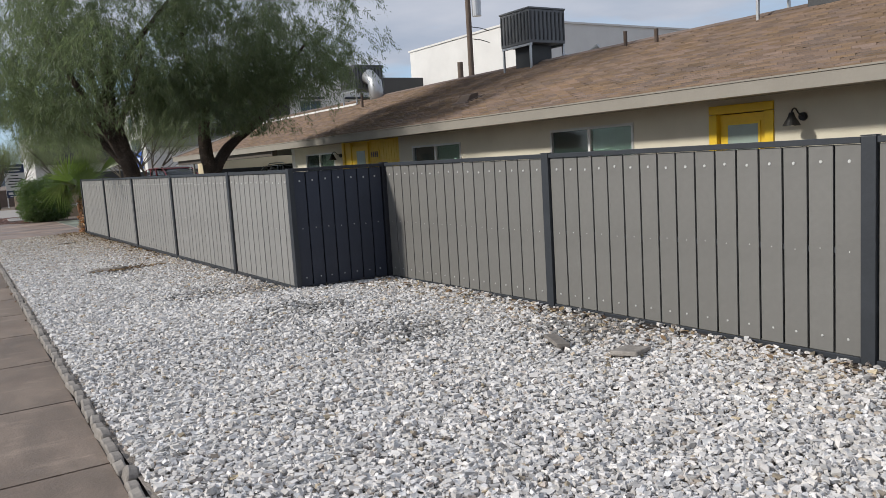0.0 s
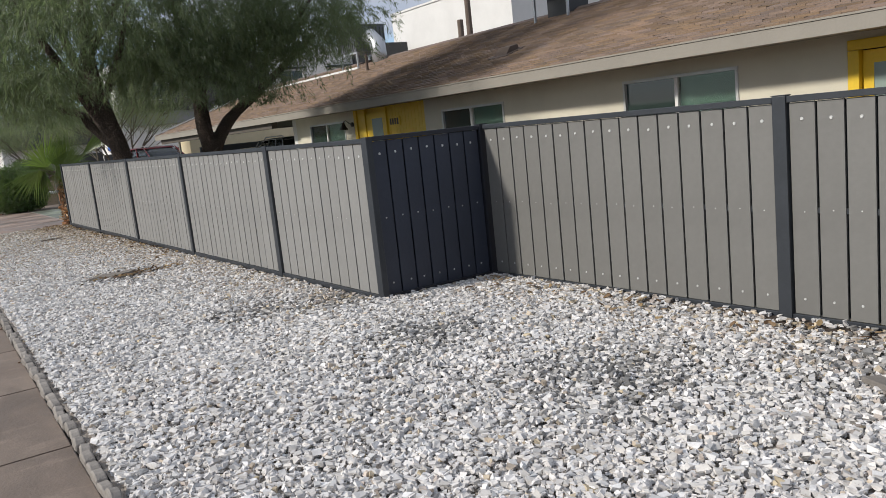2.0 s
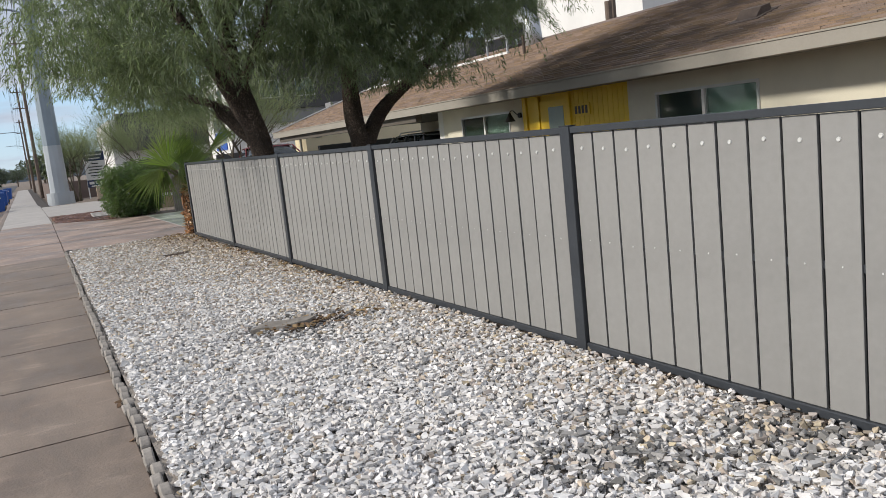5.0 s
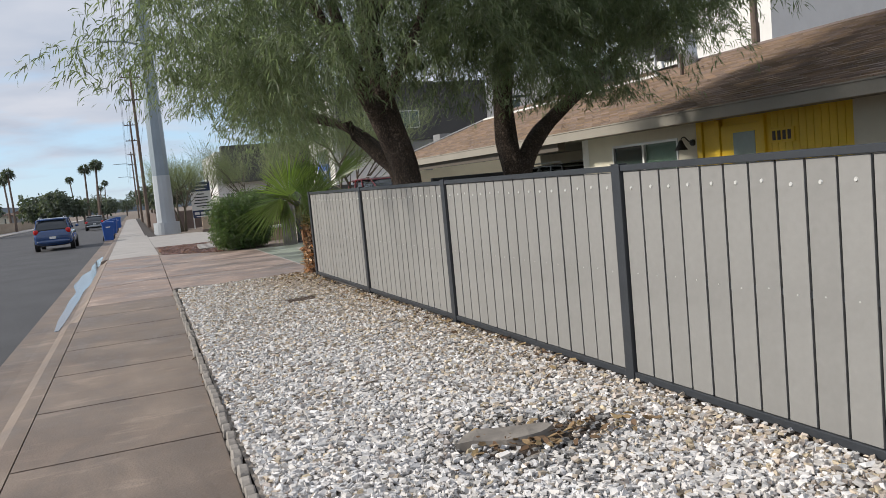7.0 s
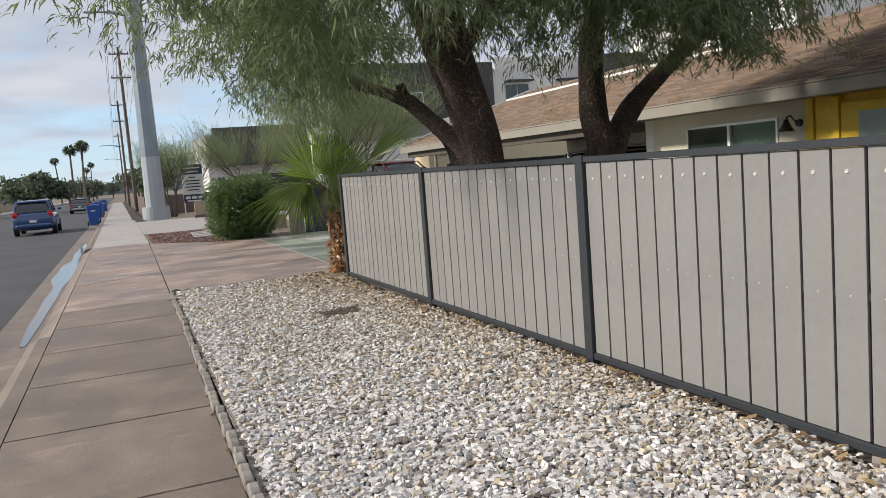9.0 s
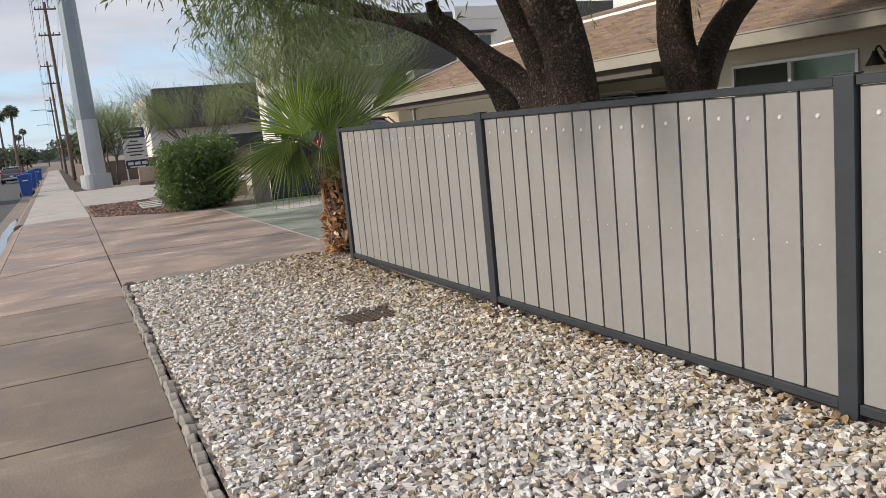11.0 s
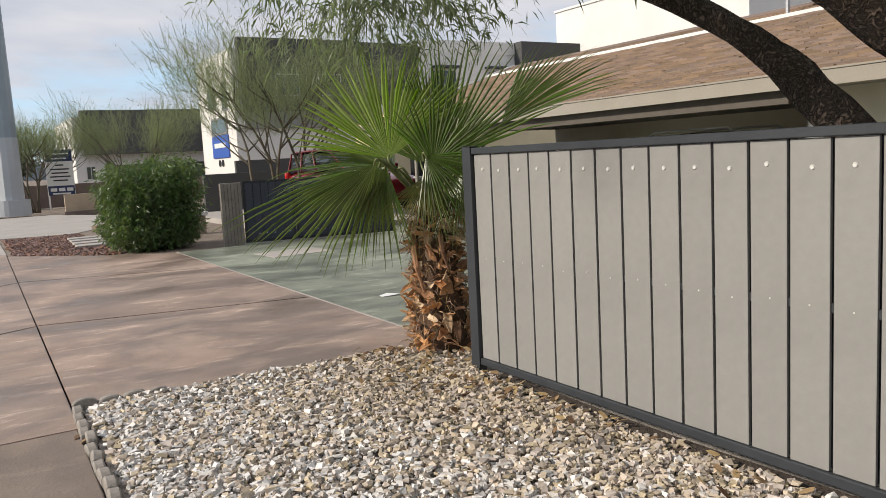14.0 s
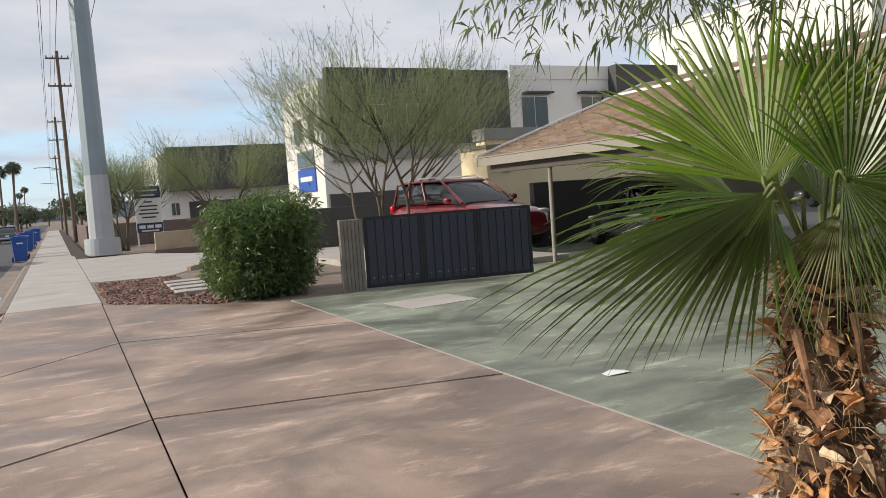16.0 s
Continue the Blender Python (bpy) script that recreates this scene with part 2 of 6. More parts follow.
M_STONE_GREY = islands(mat("grey gravel", (0.31, 0.30, 0.29), 0.8, var=0.25, scale=25, grain=120, bump=0.3, dist=0.003), 0.5, 1.2, 0.02, 0.4)
M_REDGRAVEL = islands(mat("red gravel", (0.22, 0.13, 0.11), 0.85, var=0.3, scale=20, grain=90, bump=0.4), 0.5, 1.5, 0.02, 0.4)
M_EDGER = mat("edging concrete", (0.34, 0.31, 0.28), 0.85, var=0.35, scale=8, grain=60, bump=0.5, random_v=0.12)
M_PICKET = mat("grey composite board", (0.262, 0.258, 0.249), 0.6, var=0.14, scale=2.0, grain=25, bump=0.12, random_v=0.045)
M_PICKET_OLD = mat("darker taupe grey composite board", (0.178, 0.174, 0.163), 0.6, var=0.14, scale=2.0, grain=25, bump=0.12, random_v=0.04)
M_FRAME = mat("dark steel frame", (0.041, 0.046, 0.054), 0.4, var=0.2, scale=4, grain=50, bump=0.1, spec=0.4)
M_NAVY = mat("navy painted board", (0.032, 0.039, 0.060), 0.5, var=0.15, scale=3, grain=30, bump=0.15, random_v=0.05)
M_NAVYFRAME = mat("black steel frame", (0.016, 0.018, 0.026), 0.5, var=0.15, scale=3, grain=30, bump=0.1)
M_SCREW = mat("screw head", (0.62, 0.62, 0.60), 0.4, metal=0.2, var=0.1)
M_STUCCO = mat("cream stucco", (0.66, 0.62, 0.50), 0.9, var=0.12, scale=1.2, grain=90, bump=0.35, dist=0.006)
M_STUCCO_W = mat("white stucco", (0.72, 0.71, 0.69), 0.9, var=0.08, scale=0.6, grain=60, bump=0.3)
M_STUCCO_G = mat("dark grey stucco", (0.075, 0.075, 0.075), 0.9, var=0.12, scale=0.6, grain=60, bump=0.3)
M_STUCCO_M = mat("mid grey stucco", (0.24, 0.24, 0.245), 0.9, var=0.12, scale=0.6, grain=60, bump=0.3)
M_CREAMWALL = mat("warm cream stucco", (0.78, 0.66, 0.44), 0.9, var=0.12, scale=0.8, grain=60, bump=0.3)
M_FASCIA = mat("taupe fascia paint", (0.30, 0.275, 0.235), 0.7, var=0.12, scale=1.2, grain=40, bump=0.15)
M_SOFFIT = mat("taupe soffit paint", (0.27, 0.25, 0.21), 0.8, var=0.15, scale=1.2, grain=30, bump=0.2)
M_BEAM = mat("brown carport beam", (0.10, 0.085, 0.07), 0.75, var=0.2)
M_SHINGLE = islands(mat("brown asphalt shingle", (0.245, 0.172, 0.126), 0.95, var=0.3, scale=1.2, grain=70, bump=0.6, second=(0.185, 0.137, 0.106)), 0.78, 1.2, 0.01, 0.2)
M_WHITETRIM = mat("white metal trim", (0.78, 0.77, 0.74), 0.5, var=0.08)
M_YELLOW = mat("yellow paint", (0.80, 0.54, 0.025), 0.45, var=0.12, scale=2, grain=25, bump=0.1)
M_ALU = mat("window aluminium", (0.62, 0.62, 0.60), 0.4, metal=0.5, var=0.08)
M_GLASS = glass("window glass", (0.03, 0.045, 0.04))
M_CLEAR = clear_glass("clear window glass")
M_BLIND = mat("pale blind behind glass", (0.30, 0.37, 0.33), 0.25, var=0.1, scale=2, grain=10, bump=0.0)
M_CARGLASS = glass("car glass", (0.03, 0.036, 0.042), 0.03)
M_BLACK = mat("black metal", (0.02, 0.02, 0.02), 0.45, metal=0.3, var=0.1)
M_ACGREY = mat("grey sheet metal", (0.16, 0.165, 0.175), 0.5, metal=0.4, var=0.15, scale=2)
M_ACDARK = mat("dark grille metal", (0.06, 0.062, 0.066), 0.5, metal=0.3, var=0.15)
M_DUCT = mat("galvanised duct", (0.55, 0.56, 0.58), 0.35, metal=0.6, var=0.15)
M_WOODPOLE = mat("weathered timber pole", (0.16, 0.12, 0.095), 0.9, var=0.3, scale=3, grain=30, bump=0.4)
M_STEELPOLE = mat("galvanised steel pole", (0.26, 0.31, 0.35), 0.5, metal=0.35, var=0.12, scale=0.8)
M_STEELPOLE2 = mat("pale painted steel", (0.42, 0.45, 0.48), 0.55, metal=0.2, var=0.1, scale=0.8)
M_BARK = furrowed(mat("dark furrowed bark", (0.185, 0.135, 0.105), 0.95, var=0.45, scale=5, grain=26, bump=0.0, second=(0.12, 0.085, 0.066)))
M_BARKPALE = mat("olive brown bark", (0.115, 0.098, 0.068), 0.85, var=0.35, scale=6, grain=30, bump=0.4)
M_LEAF = leafy(islands(mat("narrow grey green leaf", (0.120, 0.145, 0.085), 0.45, var=0.3, scale=4, grain=20, bump=0.0), 0.55, 1.6, 0.03, 0.3), 0.45, (0.27, 0.35, 0.15))
M_PV = leafy(islands(mat("fine yellow green foliage", (0.145, 0.170, 0.095), 0.6, var=0.3, scale=3, grain=20, bump=0.0), 0.6, 1.4, 0.02, 0.2), 0.45, (0.30, 0.36, 0.16))
M_BUSH = leafy(islands(mat("glossy oleander leaf", (0.075, 0.120, 0.045), 0.35, var=0.3, scale=4, grain=20, bump=0.0), 0.45, 1.9, 0.03, 0.3), 0.3, (0.20, 0.30, 0.06))
M_PALM = leafy(islands(mat("palm leaf", (0.088, 0.135, 0.036), 0.34, var=0.25, scale=4, grain=25, bump=0.1), 0.35, 1.6, 0.025, 0.25), 0.32, (0.30, 0.42, 0.09))
# palm leaf again, lightened and yellowed for the sun on the upright fan
M_PALM_SUNLIT = leafy(islands(mat("sunlit palm leaf", (0.165, 0.235, 0.045), 0.34, var=0.25, scale=4, grain=25, bump=0.1), 0.5, 1.5, 0.02, 0.25), 0.45, (0.46, 0.62, 0.13))
M_PALMOLD = leafy(islands(mat("yellowing palm leaf", (0.16, 0.17, 0.05), 0.5, var=0.3, scale=4, grain=25, bump=0.1), 0.6, 1.4, 0.03, 0.2), 0.3, (0.35, 0.36, 0.08))
M_PETIOLE = mat("palm leaf stalk", (0.15, 0.18, 0.06), 0.5, var=0.2)
M_BOOT = by_object(mat("dead palm leaf base", (0.30, 0.16, 0.08), 0.85, var=0.5, scale=14, grain=50, bump=0.6, second=(0.14, 0.075, 0.04)), ((0.20, 0.11, 0.07), (0.52, 0.26, 0.12), (0.34, 0.19, 0.11), (0.66, 0.33, 0.13), (0.54, 0.34, 0.20), (0.74, 0.58, 0.40)))
M_FIBRE = islands(mat("dry palm fibre", (0.34, 0.22, 0.12), 0.9, var=0.3, bump=0.0), 0.4, 1.6, 0.02, 0.3)
M_CORE = mat("palm trunk fibre", (0.11, 0.065, 0.04), 0.95, var=0.4, scale=9, grain=45, bump=0.8)
M_BINBLUE = mat("blue plastic", (0.02, 0.09, 0.36), 0.45, var=0.12)
M_BINBLACK = mat("black rubber", (0.02, 0.02, 0.02), 0.7, var=0.2)
M_CARRED = mat("red car paint", (0.19, 0.010, 0.016), 0.25, var=0.06, bump=0.0)
M_CARGREY = mat("dark grey car paint", (0.04, 0.045, 0.05), 0.25, var=0.06, bump=0.0)
M_CARBLUE = mat("dark blue car paint", (0.02, 0.06, 0.18), 0.25, var=0.06, bump=0.0)
M_CARSILVER = mat("silver car paint", (0.45, 0.47, 0.5), 0.3, metal=0.4, var=0.06, bump=0.0)
for paint_mat in (M_CARRED, M_CARGREY, M_CARBLUE):
    paint_mat.node_tree.nodes["Principled BSDF"].inputs["Coat Weight"].default_value = 1.0
    paint_mat.node_tree.nodes["Principled BSDF"].inputs["Coat Roughness"].default_value = 0.06
M_TAIL = mat("red tail lamp", (0.5, 0.01, 0.01), 0.2, var=0.05, bump=0.0)
M_LAMPCLEAR = mat("clear headlamp", (0.7, 0.7, 0.7), 0.15, var=0.05, bump=0.0)
M_SIGNWHITE = mat("white sign board", (0.75, 0.75, 0.74), 0.5, var=0.06)
M_SIGNNAVY = mat("navy sign panel", (0.02, 0.035, 0.10), 0.5, var=0.06)
M_SIGNBLUE = mat("blue sign panel", (0.03, 0.10, 0.42), 0.5, var=0.06)
M_WOODGREY = mat("weathered grey timber", (0.26, 0.235, 0.21), 0.9, var=0.35, scale=4, grain=25, bump=0.5)
M_TANBLOCK = mat("tan concrete block", (0.42, 0.33, 0.24), 0.9, var=0.2, scale=2, grain=40, bump=0.4)
M_BROWNBLOCK = mat("brown block wall", (0.16, 0.12, 0.105), 0.9, var=0.2, scale=2, grain=40, bump=0.4)
M_DARKROOF = mat("far roof", (0.18, 0.12, 0.09), 0.9, var=0.3)
# distance haze is put into this foliage colour, paler and greyer than near leaves
M_FARWOOD_HAZY = leafy(islands(mat("haze-paled far tree foliage", (0.13, 0.155, 0.12), 0.7, var=0.3, scale=1, grain=6, bump=0.0), 0.6, 1.4, 0.02, 0.2), 0.2, (0.15, 0.2, 0.05))
M_WATER = glass("gutter water", (0.06, 0.07, 0.08), 0.08)
M_LITTER = by_object(mat("dry leaf litter", (0.13, 0.075, 0.04), 0.9, var=0.4), ((0.10, 0.055, 0.03), (0.22, 0.14, 0.075), (0.36, 0.26, 0.13), (0.16, 0.10, 0.06)))
M_IRON = mat("rusty cast iron", (0.13, 0.095, 0.075), 0.75, metal=0.3, var=0.3, scale=6, grain=40, bump=0.4)

# ---- building helpers ----
rng = np.random.default_rng(5)


def part(name, bm, material, parent=None, label="", smooth=False):
    """Links a bmesh as one mesh object, under a parent if one is given."""
    me = bpy.data.meshes.new(name)
    bm.to_mesh(me)
    bm.free()
    me.materials.append(material)
    if smooth:
        me.shade_smooth()
    ob = new(name, me)
    ob.parent = parent
    return tagged(ob, label)


def raw(name, verts, faces, material, parent=None, label="", smooth=False):
    me = bpy.data.meshes.new(name)
    me.from_pydata([tuple(v) for v in verts], [], faces)
    me.materials.append(material)
    if smooth:
        me.shade_smooth()
    ob = new(name, me)
    ob.parent = parent
    return tagged(ob, label)


def raw_np(name, verts, faces, material, parent=None, label="", smooth=False):
    """Verts (n,3) and faces (m,k) as arrays: fast for big meshes."""
    me = bpy.data.meshes.new(name)
    nv, (nf, k) = len(verts), faces.shape
    me.vertices.add(nv)
    me.vertices.foreach_set("co", np.ascontiguousarray(verts, dtype=np.float32).ravel())
    me.loops.add(nf * k)
    me.loops.foreach_set("vertex_index", np.ascontiguousarray(faces, dtype=np.int32).ravel())
    me.polygons.add(nf)
    me.polygons.foreach_set("loop_start", np.arange(0, nf * k, k, dtype=np.int32))
    me.update(calc_edges=True)
    me.materials.append(material)
    if smooth:
        me.shade_smooth()
    else:
        me.shade_flat()
    ob = new(name, me)
    ob.parent = parent
    return tagged(ob, label)


def thing(name, label, category, at=None, group="", kind=""):
    ob = new(name)
    ob.empty_display_size = 0.2
    if at is not None:
        ob.matrix_basis = at
    return tagged(ob, label, category, group, kind)


def box(x0, x1, y0, y1, z0, z1, bevel=0.0, bm=None):
    own = bm or bmesh.new()
    made = bmesh.ops.create_cube(own, size=1, matrix=Matrix.Translation(((x0 + x1) / 2, (y0 + y1) / 2, (z0 + z1) / 2)) @ Matrix.Diagonal((x1 - x0, y1 - y0, z1 - z0, 1)))
    if bevel:
        edges = list({e for v in made["verts"] for e in v.link_edges})
        bmesh.ops.bevel(own, geom=edges, offset=bevel, segments=2, affect="EDGES", profile=0.6)
    return own


def cyl(p, q, r0, r1, seg=12, bm=None, caps=True):
    own = bm or bmesh.new()
    p, q = Vector(p), Vector(q)
    m = Matrix.Translation((p + q) / 2) @ (q - p).to_track_quat("Z", "Y").to_matrix().to_4x4()
    bmesh.ops.create_cone(own, cap_ends=caps, segments=seg, radius1=r0, radius2=r1, depth=(q - p).length, matrix=m)
    return own


def tube(points, radii, seg=10, bm=None, rough=0.0):
    """A tapered tube along points; rough: relative unevenness of its section."""
    own = bm or bmesh.new()
    pts = [Vector(p) for p in points]
    rings = []
    side = None
    for i, p in enumerate(pts):
        d = (pts[min(i + 1, len(pts) - 1)] - pts[max(i - 1, 0)]).normalized()
        if side is None:
            side = d.orthogonal().normalized()
        side = (side - d * side.dot(d)).normalized()
        up = d.cross(side)
        ring = []
        for k in range(seg):
            a = 2 * math.pi * k / seg
            r = radii[i] * (1 + rough * noise.noise(Vector((p.x * 3 + math.cos(a) * 1.7, p.y * 3 + math.sin(a) * 1.7, p.z * 1.3))))
            ring.append(own.verts.new(p + (side * math.cos(a) + up * math.sin(a)) * r))
        rings.append(ring)
    for a, b in zip(rings, rings[1:]):
        for k in range(seg):
            own.faces.new((a[k], a[(k + 1) % seg], b[(k + 1) % seg], b[k]))
    own.faces.new(rings[0][::-1])
    own.faces.new(rings[-1])
    return own


def prism(outline, y0, y1, bm=None):
    """An (x, z) outline extruded along y."""
    own = bm or bmesh.new()
    a = [own.verts.new((x, y0, z)) for x, z in outline]
    b = [own.verts.new((x, y1, z)) for x, z in outline]
    n = len(outline)
    own.faces.new(a)
    own.faces.new(b[::-1])
    for i in range(n):
        own.faces.new((a[(i + 1) % n], a[i], b[i], b[(i + 1) % n]))
    bmesh.ops.recalc_face_normals(own, faces=own.faces)
    return own


def lerp_curve(points, n):
    """Smooth points through a short list (Catmull-Rom)."""
    p = [Vector(v) for v in points]
    p = [p[0] * 2 - p[1]] + p + [p[-1] * 2 - p[-2]]
    out = []
    for i in range(1, len(p) - 2):
        for k in range(n):
            t = k / n
            out.append(0.5 * ((2 * p[i]) + (p[i + 1] - p[i - 1]) * t + (2 * p[i - 1] - 5 * p[i] + 4 * p[i + 1] - p[i + 2]) * t * t + (3 * p[i] - p[i - 1] - 3 * p[i + 1] + p[i + 2]) * t ** 3))
    out.append(p[-2])
    return out


# ---- ground, street, pavement ----
def edge(y):
    """Line between the pavement and the gravel bed."""
    return 0.60 + 0.0137 * y


def fence_x(y):
    return 3.52 - 0.0122 * y


def wavy(x, y):
    return noise.noise(Vector((x * 0.6, y * 0.6, 3.1)))


CORNER_Y, END_Y, BED_Y = 8.5, 22.6, 23.72
ROAD_Z = -0.16
tagged(part("ground", box(-2500, 2500, -2500, 2500, -1.2, -0.18), M_SOIL), "dry brown desert soil reaching the horizon", "ground", kind="structure")
tagged(part("road", box(-13.5, -1.25, -60, 400, -0.4, ROAD_Z), M_ASPHALT), "dark grey asphalt street beside the pavement", "road", kind="structure")
far_pave = box(-16.0, -13.5, -60, 400, -0.4, -0.03)
tagged(part("pavement", far_pave, M_CONC_PALE), "pale concrete pavement across the street", "pavement", kind="structure")

# kerb and gutter: upstand along the pavement, dropped where the driveway meets the street
kerb = thing("kerb", "worn pale concrete kerb with a shallow gutter", "kerb", kind="structure")
for y0, y1, drop in ((-20, 21.5, 0), (21.5, 36.5, 1), (36.5, 150, 0)):
    top = -0.09 if drop else 0.0
    part("kerb_stone", prism([(-0.72, -0.3), (-0.50, -0.3), (-0.50, 0.0), (-0.62, top), (-0.72, top - 0.05)], y0, y1 - 0.006), M_CONC, kerb)
part("gutter", prism([(-1.25, -0.3), (-0.72, -0.3), (-0.72, -0.155), (-0.98, -0.165), (-1.25, -0.157)], -20, 150), M_CONC, kerb)
wet = [22 + 0.6 * i for i in range(34)]
rim = [0.02 + 0.17 * math.sin(math.pi * i / 33) * (1 + 0.2 * math.sin(i * 1.1) + 0.4 * math.sin(i * 0.45 + 1)) for i in range(34)]
bm = bmesh.new()
bm.faces.new([bm.verts.new((-0.86 - e, y, -0.152)) for y, e in zip(wet, rim)] + [bm.verts.new((-0.83 + 0.45 * e, y, -0.152)) for y, e in reversed(list(zip(wet, rim)))])
for v in bmesh.ops.extrude_face_region(bm, geom=list(bm.faces))["geom"]:
    if isinstance(v, bmesh.types.BMVert):
        v.co.z -= 0.012
bmesh.ops.recalc_face_normals(bm, faces=bm.faces)
part("gutter_water", bm, M_WATER, kerb, "thin film of still water")

# pavement squares with open joints
pavement = thing("pavement", "tan concrete pavement squares with dark joints", "pavement", kind="structure")
part("joint_bed", prism([(-0.5, -0.3), (0.95, -0.3), (0.95, -0.02), (-0.5, -0.02)], -20, 37), M_JOINT, pavement)
JOINTS = [18.98 + 1.4625 * k for k in range(-27, 4)]
for a, b in zip(JOINTS, JOINTS[1:]):
    bm = bmesh.new()
    lo = [(-0.495, a + 0.006), (edge(a) - 0.045, a + 0.006), (edge(b) - 0.045, b - 0.006), (-0.495, b - 0.006)]
    vb = [bm.verts.new((x, y, -0.1)) for x, y in lo]
    vt = [bm.verts.new((x, y, 0.0)) for x, y in lo]
    bm.faces.new(vb[::-1]); bm.faces.new(vt)
    for i in range(4):
        bm.faces.new((vb[i], vb[(i + 1) % 4], vt[(i + 1) % 4], vt[i]))
    bmesh.ops.bevel(bm, geom=[e for e in bm.edges if all(v in vt for v in e.verts)], offset=0.006, segments=2, affect="EDGES")
    part("slab", bm, M_CONC, pavement)


def slab(name, pts, z0, z1, material, parent, bevel=0.006, label=""):
    bm = bmesh.new()
    vb = [bm.verts.new((x, y, z0)) for x, y in pts]
    vt = [bm.verts.new((x, y, z1)) for x, y in pts]
    n = len(pts)
    bm.faces.new(vb[::-1]); bm.faces.new(vt)
    for i in range(n):
        bm.faces.new((vb[i], vb[(i + 1) % n], vt[(i + 1) % n], vt[i]))
    bmesh.ops.recalc_face_normals(bm, faces=bm.faces)
    if bevel:
        bmesh.ops.bevel(bm, geom=[e for e in bm.edges if all(v.co.z > z1 - 1e-4 for v in e.verts)], offset=bevel, segments=2, affect="EDGES")
    return part(name, bm, material, parent, label)


# driveway: tan apron slabs along the street, green painted slabs behind
drive = thing("driveway", "damp tan and green concrete driveway with saw-cut joints", "driveway", kind="structure")
slab("joint_bed", [(-0.5, 23.4), (12, 23.4), (12, 36.8), (-0.5, 36.8)], -0.3, -0.02, M_JOINT, drive, 0)
def drive_line(y):
    return 0.888 + 0.0115 * (y - 23.4)


for a0, a1, b0, b1 in ((23.37, 23.37, 26.44, 27.20), (26.47, 27.23, 29.79, 31.24), (29.82, 31.27, 36.38, 36.38)):
    slab("slab", [(-0.495, a0), (drive_line(a1), a1), (drive_line(b1), b1), (-0.495, b0)], -0.1, 0.0, M_DRIVE, drive)
slab("slab", [(drive_line(23.3) + 0.012, 23.3), (3.66, 23.2), (3.672, 26.61), (drive_line(27.22) + 0.012, 27.22)], -0.1, 0.0, M_DRIVE, drive)
slab("slab", [(drive_line(27.24) + 0.012, 27.252), (3.672, 26.642), (3.69, 30.34), (drive_line(31.27) + 0.012, 31.27)], -0.1, 0.0, M_DRIVE, drive)
slab("slab", [(drive_line(31.29) + 0.012, 31.302), (3.69, 30.372), (3.70, 33.1), (2.28, 34.4), (drive_line(35.95) + 0.012, 35.95)], -0.1, 0.0, M_DRIVE, drive)
slab("green_slab", [(3.685, 23.2), (9.9, 23.6), (9.9, 34.28), (6.42, 34.28), (4.5, 33.3), (3.72, 33.3)], -0.1, -0.002, M_GREEN, drive, 0.004)
slab("green_slab", [(9.92, 23.6), (18, 23.6), (18, 40), (9.92, 40)], -0.1, -0.002, M_GREEN, drive, 0.004)
slab("joint", [(3.661, 23.63), (3.684, 23.63), (3.719, 33.3), (3.701, 33.3)], -0.1, 0.002, M_CONC_PALE, drive, 0.001)
slab("rear_slab", [(6.45, 34.3), (9.9, 34.3), (9.9, 48), (6.45, 48)], -0.1, 0.12, M_CONC_PALE, drive, 0.004)

# pale pavement beyond the driveway
pave2 = thing("pavement", "pale grey concrete pavement running on along the street", "pavement", kind="structure")
slab("joint_bed", [(-0.5, 36.3), (1.5, 36.3), (1.5, 160), (-0.5, 160)], -0.3, -0.02, M_JOINT, pave2, 0)
for k in range(40):
    a = 36.4 + 3.0 * k
    slab("slab", [(-0.495, a + 0.008), (1.05 if a < 56 else 0.95, a + 0.008), (1.05 if a < 56 else 0.95, a + 2.99), (-0.495, a + 2.99)], -0.1, 0.0, M_CONC_PALE, pave2)
slab("path_slab", [(1.06, 41.5), (2.75, 41.0), (6.5, 47.5), (5.0, 50.2), (1.06, 50.2)], -0.1, 0.002, M_CONC_PALE, pave2)
slab("path_slab", [(1.06, 50.22), (5.0, 50.22), (3.6, 54.0), (1.06, 54.0)], -0.1, 0.002, M_CONC_PALE, pave2)

# ---- gravel bed ----
def bed_height(x, y):
    mound = 0.07 * math.exp(-((x - 2.7) ** 2 + (y - 7.0) ** 2) / 1.6)
    return 0.035 + 0.025 * wavy(x, y) + mound + 0.035 * min(1, max(0, (x - 1.0) / 2))


bm = bmesh.new()
NX, NY = 14, 90
grid = []
for j in range(NY + 1):
    y = -6 + (BED_Y - 0.02 + 6) * j / NY
    row = []
    for i in range(NX + 1):
        x1 = 5.2 if y < CORNER_Y + 0.3 else fence_x(y) + 0.35
        x = edge(y) + 0.02 + (x1 - edge(y) - 0.02) * i / NX
        row.append(bm.verts.new((x, y - (0.085 * max(0.0, x - 1.3) if j == NY else 0.0), bed_height(x, y) - 0.02)))
    grid.append(row)
for j in range(NY):
    for i in range(NX):
        bm.faces.new((grid[j][i], grid[j][i + 1], grid[j + 1][i + 1], grid[j + 1][i]))
tagged(part("gravel_bed", bm, M_BEDSOIL), "brown soil under the white gravel bed", "ground", kind="structure")
yard = box(3.6, 10.1, 8.9, 23.5, -0.3, 0.02)
tagged(part("yard", yard, M_SOIL), "bare soil yard behind the fence", "ground", kind="structure")
tagged(part("yard", box(5.0, 10.1, -20, 8.9, -0.3, 0.02), M_SOIL), "bare soil yard behind the fence", "ground", kind="structure")


